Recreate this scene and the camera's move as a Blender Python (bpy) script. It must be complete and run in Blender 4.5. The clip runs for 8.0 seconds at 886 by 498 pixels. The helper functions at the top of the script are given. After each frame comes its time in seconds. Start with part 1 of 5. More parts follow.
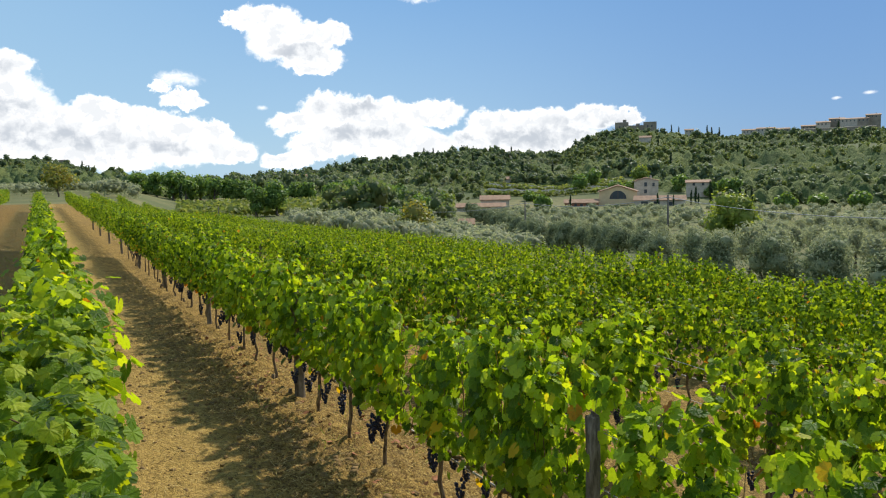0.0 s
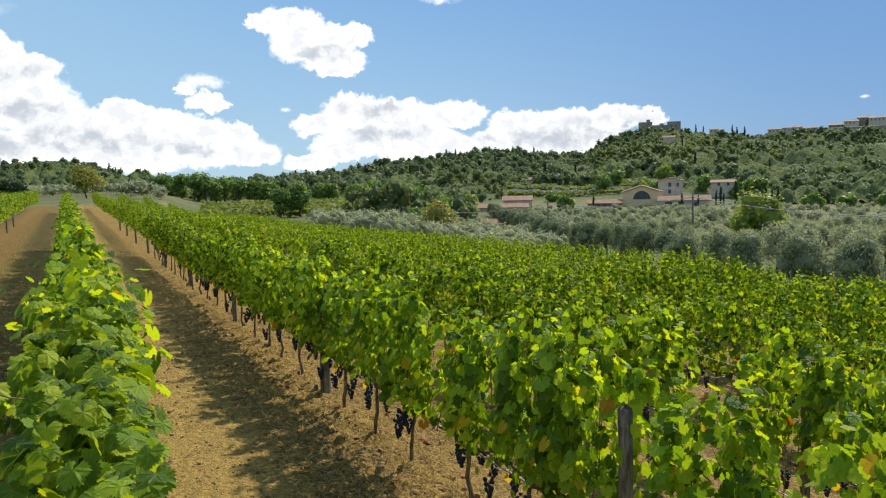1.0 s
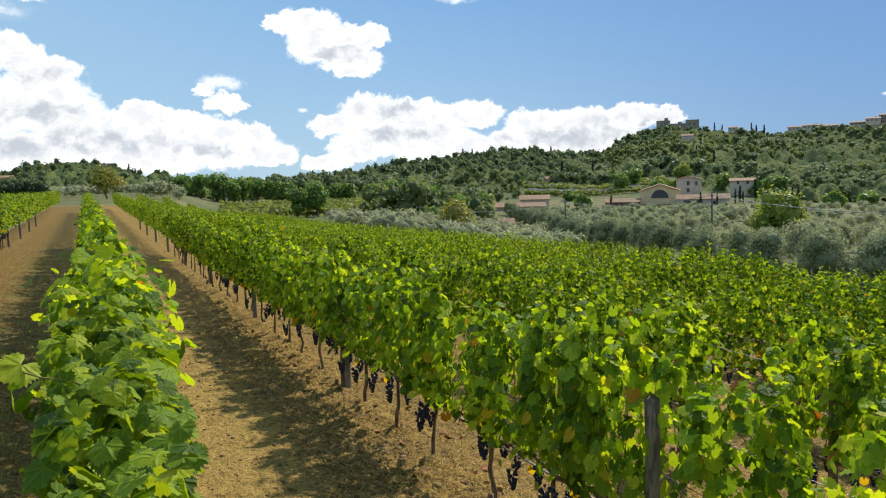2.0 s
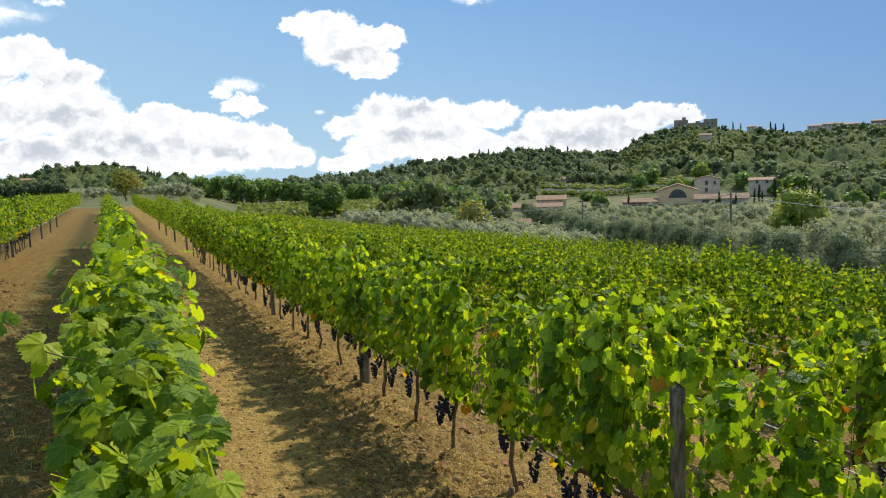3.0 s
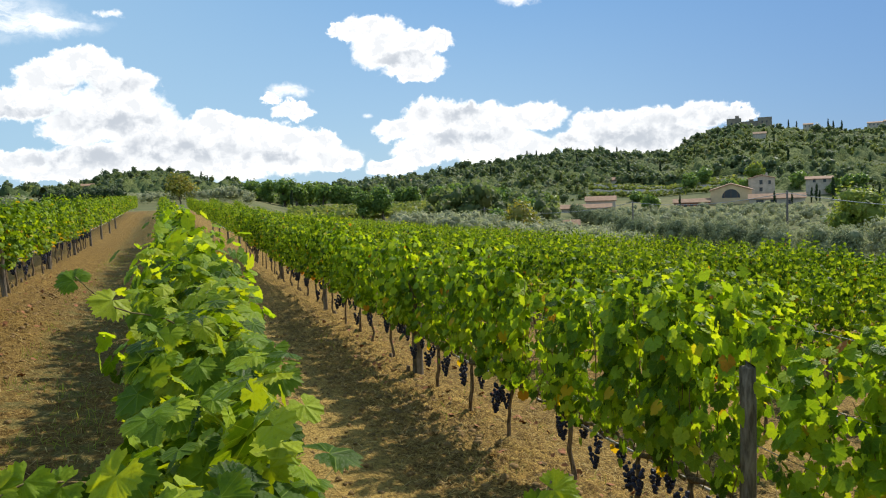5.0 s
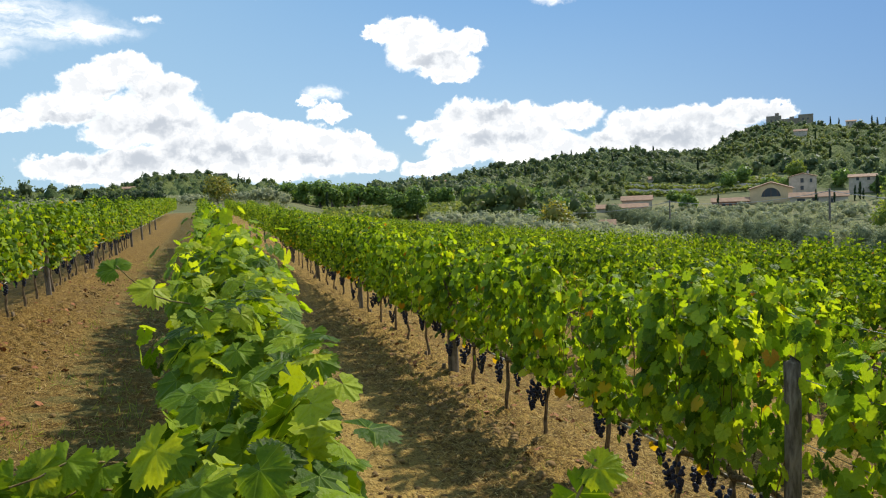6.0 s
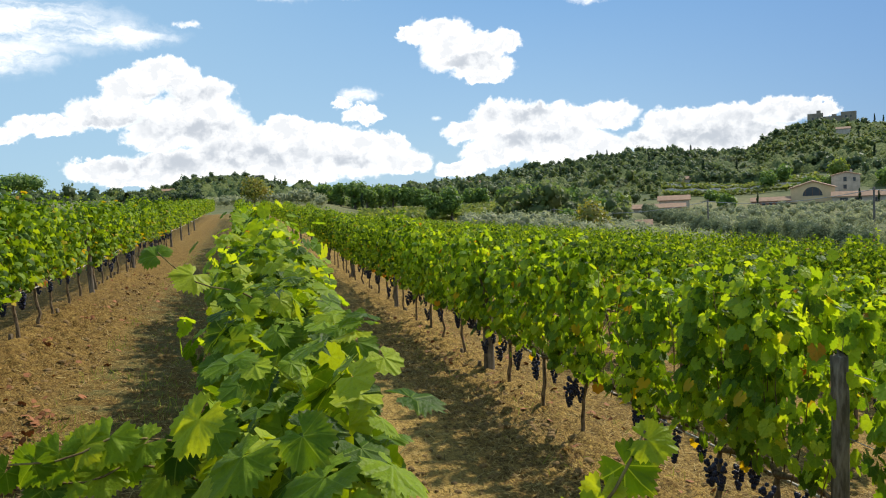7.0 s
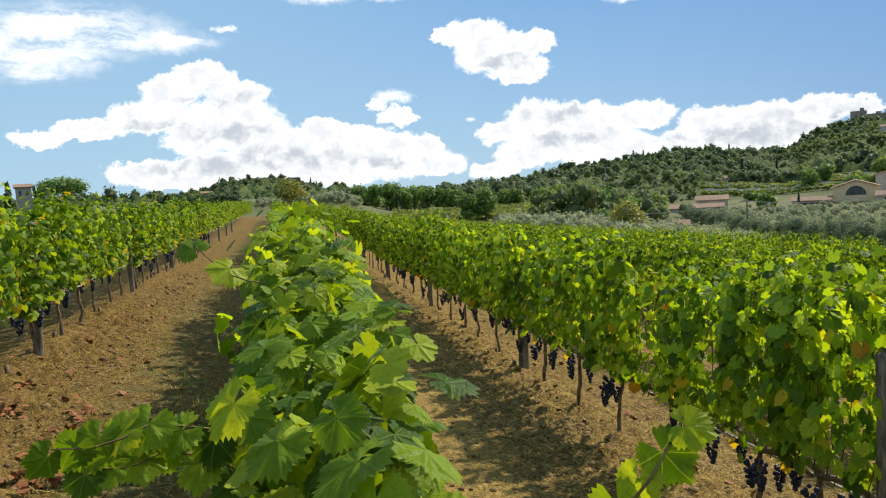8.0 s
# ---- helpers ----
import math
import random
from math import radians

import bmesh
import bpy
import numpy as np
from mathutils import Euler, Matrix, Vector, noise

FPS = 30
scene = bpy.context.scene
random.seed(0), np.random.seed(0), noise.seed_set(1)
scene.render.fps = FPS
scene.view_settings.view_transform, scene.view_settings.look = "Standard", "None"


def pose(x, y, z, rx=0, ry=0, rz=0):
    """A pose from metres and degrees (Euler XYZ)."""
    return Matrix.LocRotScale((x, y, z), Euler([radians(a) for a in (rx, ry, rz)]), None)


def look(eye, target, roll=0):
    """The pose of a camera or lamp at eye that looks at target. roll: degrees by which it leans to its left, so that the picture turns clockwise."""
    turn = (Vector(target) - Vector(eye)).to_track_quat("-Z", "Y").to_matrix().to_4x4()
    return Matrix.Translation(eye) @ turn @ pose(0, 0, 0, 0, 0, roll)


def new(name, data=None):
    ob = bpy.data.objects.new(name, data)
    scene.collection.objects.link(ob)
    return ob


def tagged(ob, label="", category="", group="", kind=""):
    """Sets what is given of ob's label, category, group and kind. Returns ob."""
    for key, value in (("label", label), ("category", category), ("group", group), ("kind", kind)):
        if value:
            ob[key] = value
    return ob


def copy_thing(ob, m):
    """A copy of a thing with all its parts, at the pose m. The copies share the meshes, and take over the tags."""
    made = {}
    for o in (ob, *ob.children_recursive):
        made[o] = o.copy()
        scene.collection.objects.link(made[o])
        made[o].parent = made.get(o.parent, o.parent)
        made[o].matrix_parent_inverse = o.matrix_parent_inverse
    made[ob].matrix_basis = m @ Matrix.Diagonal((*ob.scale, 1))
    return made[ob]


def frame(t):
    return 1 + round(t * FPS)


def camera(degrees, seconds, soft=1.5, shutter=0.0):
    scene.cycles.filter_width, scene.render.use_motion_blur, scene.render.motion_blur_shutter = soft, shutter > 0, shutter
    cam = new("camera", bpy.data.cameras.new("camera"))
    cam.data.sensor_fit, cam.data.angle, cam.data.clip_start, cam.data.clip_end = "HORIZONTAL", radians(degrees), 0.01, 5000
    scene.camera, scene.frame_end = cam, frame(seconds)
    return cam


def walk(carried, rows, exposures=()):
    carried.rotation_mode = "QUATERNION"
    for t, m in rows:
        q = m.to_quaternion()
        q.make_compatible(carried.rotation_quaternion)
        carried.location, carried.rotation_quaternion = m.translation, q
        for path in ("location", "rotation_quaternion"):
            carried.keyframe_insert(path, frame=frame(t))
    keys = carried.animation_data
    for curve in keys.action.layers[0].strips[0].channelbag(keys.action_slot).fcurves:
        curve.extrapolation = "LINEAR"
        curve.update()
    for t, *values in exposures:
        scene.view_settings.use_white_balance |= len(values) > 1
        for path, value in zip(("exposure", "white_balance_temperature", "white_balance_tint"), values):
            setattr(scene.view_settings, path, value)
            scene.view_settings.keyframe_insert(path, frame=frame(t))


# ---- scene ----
cam = camera(60.1, 8.0, 1.1)
PATH = [
    (0, (0.578, -0.274, 2.482), (1.505, 1.488, 2.286), -1.3),
    (0.5, (0.565, -0.25, 2.454), (1.467, 1.525, 2.26), -1.4),
    (1, (0.56, -0.223, 2.425), (1.435, 1.565, 2.233), -1.5),
    (1.5, (0.545, -0.205, 2.397), (1.4, 1.593, 2.205), -1.6),
    (3, (0.524, -0.15, 2.298), (1.32, 1.675, 2.11), -2.0),
    (3.5, (0.52, -0.123, 2.262), (1.297, 1.711, 2.077), -2.1),
    (4, (0.507, -0.106, 2.224), (1.257, 1.739, 2.041), -2.2),
    (5.5, (0.479, -0.078, 2.144), (1.119, 1.809, 1.97), -2.7),
    (6, (0.48, -0.068, 2.127), (1.076, 1.833, 1.956), -2.9),
    (6.5, (0.476, -0.058, 2.102), (1.031, 1.856, 1.935), -3.1),
    (7, (0.471, -0.051, 2.084), (0.981, 1.876, 1.92), -3.2),
    (7.5, (0.477, -0.048, 2.071), (0.944, 1.89, 1.911), -3.3),
    (8, (0.472, -0.047, 2.062), (0.895, 1.902, 1.906), -3.5),
]
walk(cam, [(t, look(eye, target, roll)) for t, eye, target, roll in PATH])

# ---- world, sun ----
SUN_AZ, SUN_EL = 62.0, 41.0          # degrees, azimuth from the rows' direction to the right
scene.view_settings.exposure = 0.3
sun = new("sun", bpy.data.lights.new("sun", "SUN"))
sun.data.energy, sun.data.angle, sun.data.color = 4.6, radians(1.4), (1.0, 0.94, 0.84)
_sd = Vector((math.sin(radians(SUN_AZ)) * math.cos(radians(SUN_EL)), math.cos(radians(SUN_AZ)) * math.cos(radians(SUN_EL)), math.sin(radians(SUN_EL))))
sun.matrix_world = look(_sd * 50, (0, 0, 0))


class Nodes:
    """Small helper to chain shader nodes."""

    def __init__(self, tree):
        self.t = tree
        tree.nodes.clear()

    def add(self, kind):
        return self.t.nodes.new(kind)

    def link(self, a, b):
        self.t.links.new(a, b)

    def put(self, sock, v):
        if isinstance(v, bpy.types.NodeSocket):
            self.link(v, sock)
        else:
            sock.default_value = v

    def m(self, op, a, b=0.0, c=0.0, clamp=False):
        n = self.add("ShaderNodeMath")
        n.operation, n.use_clamp = op, clamp
        for s, v in zip(n.inputs, (a, b, c)):
            self.put(s, v)
        return n.outputs[0]

    def vm(self, op, a, b=(0, 0, 0), out=0):
        n = self.add("ShaderNodeVectorMath")
        n.operation = op
        self.put(n.inputs[0], a)
        self.put(n.inputs[1], b)
        return n.outputs[out]

    def ramp(self, v, lo, hi, a=0.0, b=1.0, smooth=True):
        n = self.add("ShaderNodeMapRange")
        n.interpolation_type = "SMOOTHSTEP" if smooth else "LINEAR"
        for s, x in zip(n.inputs, (v, lo, hi, a, b)):
            self.put(s, x)
        return n.outputs[0]

    def mix(self, f, a, b, blend="MIX"):
        n = self.add("ShaderNodeMix")
        n.data_type, n.blend_type = "RGBA", blend
        self.put(n.inputs[0], f)
        for s, v in ((n.inputs[6], a), (n.inputs[7], b)):
            self.put(s, (*v, 1) if isinstance(v, tuple) and len(v) == 3 else v)
        return n.outputs[2]

    def noise(self, scale, detail=3.0, rough=0.55, vec=None, out=0):
        n = self.add("ShaderNodeTexNoise")
        n.inputs["Scale"].default_value, n.inputs["Detail"].default_value, n.inputs["Roughness"].default_value = scale, detail, rough
        if vec is not None:
            self.link(vec, n.inputs["Vector"])
        return n.outputs[out]

    def colors(self, v, stops):
        n = self.add("ShaderNodeValToRGB")
        e = n.color_ramp.elements
        while len(e) < len(stops):
            e.new(0.5)
        for el, (p, c) in zip(e, stops):
            el.position, el.color = p, (*c, 1)
        self.link(v, n.inputs[0])
        return n.outputs[0]


# Clouds: soft banks in the sky by direction (azimuth, elevation, half width, half height in degrees).
CLOUDS = [
    # high cumulus
    (15.6, 11.0, 2.2, 1.3), (17.2, 9.6, 3.4, 1.4), (18.5, 8.2, 2.6, 0.9), (19.8, 10.0, 1.6, 1.0), (13.5, 10.8, 1.3, 0.6),
    # bank over the central hill
    (20.0, 4.8, 3.0, 1.3), (17.5, 4.0, 2.2, 1.0), (23.0, 4.4, 3.0, 1.2), (27.0, 4.4, 2.6, 1.0), (22.5, 2.9, 5.0, 1.4), (19.0, 2.2, 2.5, 1.0),
    (16.5, 1.2, 2.0, 0.7), (25.0, 2.0, 4.0, 1.4),
    # bank behind the fortress
    (32.0, 3.7, 2.3, 1.0), (35.5, 3.6, 3.2, 1.2), (38.5, 3.9, 2.4, 1.0), (41.3, 3.7, 1.3, 0.7), (35.0, 2.2, 5.0, 1.3), (31.0, 2.4, 3.0, 1.2),
    # long low bank
    (4.0, 4.7, 2.4, 1.1), (1.0, 3.8, 4.0, 1.5), (6.5, 3.8, 3.0, 1.3), (9.0, 3.3, 3.0, 1.3), (11.4, 3.4, 1.2, 1.0), (12.5, 1.9, 2.0, 0.9),
    (5.0, 2.2, 9.0, 1.5), (-3.0, 2.5, 5.0, 1.2),
    # tall bank with its arm
    (-4.0, 8.7, 2.3, 1.2), (-1.8, 7.4, 2.2, 1.2), (-2.8, 6.0, 3.6, 1.4), (-6.5, 7.8, 2.0, 1.1), (-8.0, 6.3, 3.0, 1.2), (-12.0, 5.4, 2.4, 0.8),
    (-15.0, 4.9, 1.7, 0.7), (-9.0, 2.4, 2.2, 0.9), (-6.0, 1.6, 3.0, 0.6), (-1.5, 5.0, 3.2, 1.5), (-5.0, 4.6, 2.4, 1.2),
    # small puffs
    (9.5, 5.5, 1.5, 0.7), (8.0, 6.4, 0.8, 0.5),
    # broad banks added outside the view
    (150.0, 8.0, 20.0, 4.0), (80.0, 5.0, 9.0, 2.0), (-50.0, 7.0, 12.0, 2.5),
]
# thin, streaked veils
VEILS = [(-12.0, 11.8, 7.0, 2.0), (-14.5, 9.9, 4.5, 1.6), (-7.0, 11.2, 4.5, 0.9), (-2.2, 12.0, 1.0, 0.25), (-19.0, 11.0, 6.0, 2.8), (4.5, 14.3, 3.4, 0.8),
         (9.5, 14.2, 1.7, 0.7), (26.0, 12.6, 1.4, 0.5), (-30.0, 9.0, 9.0, 3.0), (9.0, 6.9, 1.6, 0.6)]
SHADES = [(17.6, 8.9, 1.8, 0.5), (21.0, 5.0, 2.4, 0.5), (22.0, 3.2, 3.0, 0.5), (34.5, 2.6, 4.0, 0.8), (38.5, 3.2, 3.0, 0.8), (1.0, 2.9, 4.5, 0.9),
          (8.5, 2.2, 2.6, 0.5), (-3.4, 7.4, 2.6, 0.5), (-2.5, 5.0, 3.0, 0.6), (-7.5, 5.6, 2.6, 0.4), (30.0, 2.4, 2.0, 0.5), (-5.0, 2.6, 3.5, 0.7)]
world = bpy.data.worlds.new("sky")
scene.world = world
world.use_nodes = True
N = Nodes(world.node_tree)
sky = N.add("ShaderNodeTexSky")
sky.sky_type, sky.sun_disc = "NISHITA", False
sky.sun_elevation, sky.sun_rotation = radians(SUN_EL), radians(SUN_AZ)
sky.air_density, sky.dust_density, sky.ozone_density = 1.0, 0.05, 2.2
way = N.add("ShaderNodeTexCoord").outputs["Generated"]
xyz = N.add("ShaderNodeSeparateXYZ")
N.link(way, xyz.inputs[0])
az = N.m("MULTIPLY", N.m("ARCTAN2", xyz.outputs[0], xyz.outputs[1]), 57.2958)
el = N.m("MULTIPLY", N.m("ARCSINE", xyz.outputs[2]), 57.2958)
comb = N.add("ShaderNodeCombineXYZ")
N.link(az, comb.inputs[0])
N.link(el, comb.inputs[1])
ae = comb.outputs[0]
billow = N.noise(0.55, 10.0, 0.62, ae, 1)
curl = N.noise(1.9, 6.0, 0.6, ae, 1)
half_way = N.vm("SUBTRACT", billow, (0.5, 0.5, 0.5))
warp = N.vm("ADD", N.vm("MULTIPLY", half_way, (2.7, 2.0, 0.0)), N.vm("MULTIPLY", N.vm("SUBTRACT", curl, (0.5, 0.5, 0.5)), (0.9, 0.8, 0.0)))
p = N.vm("ADD", ae, warp)


def field(banks, at):
    best = None
    for a, e, ra, re in banks:
        d = N.vm("LENGTH", N.vm("MULTIPLY", N.vm("SUBTRACT", at, (a, e, 0)), (1 / ra, 1 / re, 0)), out=1)
        v = N.m("SUBTRACT", 1.0, d)
        best = v if best is None else N.m("SMOOTH_MAX", best, v, 0.15)
    return best


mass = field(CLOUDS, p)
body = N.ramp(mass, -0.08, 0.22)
streak = N.noise(0.5, 6.0, 0.65, N.vm("MULTIPLY", N.vm("ADD", ae, N.vm("MULTIPLY", half_way, (3.0, 1.5, 0.0))), (0.5, 2.2, 1.0)))
veil = N.m("MULTIPLY", N.ramp(field(VEILS, N.vm("ADD", ae, N.vm("MULTIPLY", warp, (1.3, 0.7, 0.0)))), -0.15, 0.75), N.ramp(streak, 0.32, 0.62, 0.15, 1.0))
body = N.m("MAXIMUM", body, N.m("MULTIPLY", veil, 0.95))
puffs = field([(14.8, 5.0, 0.55, 0.22), (54.8, 4.4, 0.45, 0.14), (56.7, 4.6, 0.5, 0.16)], N.vm("ADD", ae, N.vm("MULTIPLY", warp, (0.3, 0.22, 0.0))))
body = N.m("MAXIMUM", body, N.m("MULTIPLY", N.ramp(puffs, 0.0, 0.9), 0.7))
# scattered cumulus outside these banks, unseen and added to brighten the fill light
wide = N.noise(2.2, 6.0, 0.6, way)
unseen_sky = N.m("MAXIMUM", N.ramp(el, 20.0, 30.0), N.m("MAXIMUM", N.ramp(az, 66.0, 76.0), N.ramp(az, -26.0, -36.0)))
body = N.m("MAXIMUM", body, N.m("MULTIPLY", N.ramp(wide, 0.55, 0.65), unseen_sky))
grey = N.m("MULTIPLY", N.ramp(field(SHADES, p), -1.2, 0.6), N.ramp(mass, 0.0, 0.35))
fine = N.noise(0.7, 5.0, 0.55, N.vm("ADD", ae, N.vm("MULTIPLY", half_way, (1.5, 1.0, 0.0))))
tone = N.m("MULTIPLY", grey, N.ramp(fine, 0.36, 0.6, 0.4, 1.0))
puffy = N.ramp(N.noise(0.9, 6.0, 0.6, p), 0.38, 0.58, 0.0, 0.55)
cloud = N.mix(N.m("MAXIMUM", tone, N.m("MULTIPLY", puffy, N.ramp(mass, 0.12, 0.5))), (1.30, 1.30, 1.29), (0.61, 0.66, 0.73))
haze = N.ramp(el, -2.0, 18.0, 0.0, 1.0, False)
clear = N.mix(haze, (0.52, 0.75, 0.93), (0.17, 0.42, 0.82))
clear = N.mix(N.ramp(az, 18.0, 58.0, 0.0, 0.75), clear, (0.15, 0.32, 0.66))
clear = N.mix(N.ramp(az, 28.0, -12.0, 0.0, 0.55), clear, (0.50, 0.77, 0.97))
blue = N.mix(0.8, N.mix(1.0, sky.outputs[0], (0.050, 0.058, 0.07), "MULTIPLY"), clear)
bg = N.add("ShaderNodeBackground")
N.link(N.mix(body, blue, cloud), bg.inputs[0])
bg.inputs[1].default_value = 0.8
N.link(bg.outputs[0], N.add("ShaderNodeOutputWorld").inputs[0])


# ---- mesh helpers ----
rng = np.random.default_rng(7)


def mesh_np(name, verts, faces, uv=None, smooth=False, mats=None):
    """A mesh from arrays: verts (n, 3), faces (m, k)."""
    me = bpy.data.meshes.new(name)
    verts, faces = np.asarray(verts, np.float32), np.asarray(faces, np.int32)
    me.vertices.add(len(verts))
    me.vertices.foreach_set("co", verts.ravel())
    k = faces.shape[1]
    me.loops.add(faces.size)
    me.loops.foreach_set("vertex_index", faces.ravel())
    me.polygons.add(len(faces))
    me.polygons.foreach_set("loop_start", np.arange(len(faces), dtype=np.int32) * k)
    if smooth:
        me.polygons.foreach_set("use_smooth", np.ones(len(faces), bool))
    if mats is not None:
        me.polygons.foreach_set("material_index", np.asarray(mats, np.int32))
    me.update(calc_edges=True)
    if uv is not None:
        layer = me.uv_layers.new(name="UVMap")
        layer.data.foreach_set("uv", np.asarray(uv, np.float32)[faces.ravel()].ravel())
    return me


def thing(name, at=(0, 0, 0), label="", category="", group="", kind=""):
    ob = new(name)
    ob.location = at
    return tagged(ob, label, category, group, kind)


def piece(name, me, material, parent=None, label=""):
    """Links a mesh as one object under a thing."""
    if material is not None and not me.materials:
        me.materials.append(material)
    ob = new(name, me)
    ob.parent = parent
    return tagged(ob, label)


def bm_mesh(name, bm):
    me = bpy.data.meshes.new(name)
    bm.to_mesh(me)
    bm.free()
    return me


def part(name, bm, material, parent=None, label=""):
    return piece(name, bm_mesh(name, bm), material, parent, label)


def join_np(items):
    """Joins (verts, faces) pairs of one face size."""
    vs, fs, n = [], [], 0
    for v, f in items:
        vs.append(v)
        fs.append(f + n)
        n += len(v)
    return np.concatenate(vs), np.concatenate(fs)


def tube(points, radii, sides=6):
    """A bent tube through points as quads, closed by pointed ends."""
    pts = np.asarray(points, float)
    rad = np.broadcast_to(np.asarray(radii, float), (len(pts),))
    d = np.gradient(pts, axis=0)
    d /= np.linalg.norm(d, axis=1, keepdims=True) + 1e-9
    ref = np.where(np.abs(d[:, 2:3]) > 0.9, [[1.0, 0, 0]], [[0, 0, 1.0]])
    u = np.cross(d, ref)
    u /= np.linalg.norm(u, axis=1, keepdims=True) + 1e-9
    w = np.cross(d, u)
    a = np.linspace(0, 2 * np.pi, sides, endpoint=False)
    ring = pts[:, None] + rad[:, None, None] * (np.cos(a)[None, :, None] * u[:, None] + np.sin(a)[None, :, None] * w[:, None])
    v = np.concatenate([ring.reshape(-1, 3), pts[:1], pts[-1:]])
    f, n = [], len(pts)
    for i in range(n - 1):
        for j in range(sides):
            k = (j + 1) % sides
            f.append((i * sides + j, i * sides + k, (i + 1) * sides + k, (i + 1) * sides + j))
    for j in range(sides):
        k = (j + 1) % sides
        f.append((n * sides, k, j, j))
        f.append((n * sides + 1, (n - 1) * sides + j, (n - 1) * sides + k, (n - 1) * sides + k))
    return v, np.array(f)


def tube_mesh(name, tubes):
    """Joined tubes; end caps become triangles."""
    v, f = join_np(tubes)
    me = bpy.data.meshes.new(name)
    me.from_pydata(v.tolist(), [], [tuple(dict.fromkeys(q)) for q in f.tolist()])
    for q in me.polygons:
        q.use_smooth = True
    return me


def ico(sub=1):
    bm = bmesh.new()
    bmesh.ops.create_icosphere(bm, subdivisions=sub, radius=1)
    v = np.array([x.co[:] for x in bm.verts])
    f = np.array([[y.index for y in x.verts] for x in bm.faces])
    bm.free()
    return v, f


def unit(v):
    return v / (np.linalg.norm(v, axis=-1, keepdims=True) + 1e-9)


def scatter(proto, faces, pos, normal, tip, size):
    """Copies of a small flat shape (x across, y towards its tip, z its normal) at many places."""
    n = unit(normal)
    t = unit(tip - (tip * n).sum(1, keepdims=True) * n)
    s = np.cross(t, n)
    basis = np.stack([s, t, n], 1) * np.asarray(size).reshape(-1, 1, 1)
    v = pos[:, None] + np.einsum("pk,nkj->npj", proto, basis)
    f = faces[None] + (np.arange(len(pos)) * len(proto))[:, None, None]
    return v.reshape(-1, 3), f.reshape(-1, faces.shape[1])


# ---- materials ----
def material(name):
    mat = bpy.data.materials.new(name)
    mat.use_nodes = True
    return mat, Nodes(mat.node_tree)


def finish(n, color, rough=0.8, bump=None, strength=0.3, distance=0.02, spec=0.3, translucent=None, amount=0.4, metal=0.0):
    bsdf = n.add("ShaderNodeBsdfPrincipled")
    n.put(bsdf.inputs["Base Color"], (*color, 1) if isinstance(color, tuple) else color)
    n.put(bsdf.inputs["Roughness"], rough)
    n.put(bsdf.inputs["Metallic"], metal)
    bsdf.inputs["Specular IOR Level"].default_value = spec
    if bump is not None:
        b = n.add("ShaderNodeBump")
        b.inputs["Strength"].default_value, b.inputs["Distance"].default_value = strength, distance
        n.link(bump, b.inputs["Height"])
        n.link(b.outputs[0], bsdf.inputs["Normal"])
    shader = bsdf.outputs[0]
    if translucent is not None:
        tr = n.add("ShaderNodeBsdfTranslucent")
        n.put(tr.inputs[0], translucent)
        mx = n.add("ShaderNodeMixShader")
        mx.inputs[0].default_value = amount
        n.link(shader, mx.inputs[1])
        n.link(tr.outputs[0], mx.inputs[2])
        shader = mx.outputs[0]
    n.link(shader, n.add("ShaderNodeOutputMaterial").inputs[0])


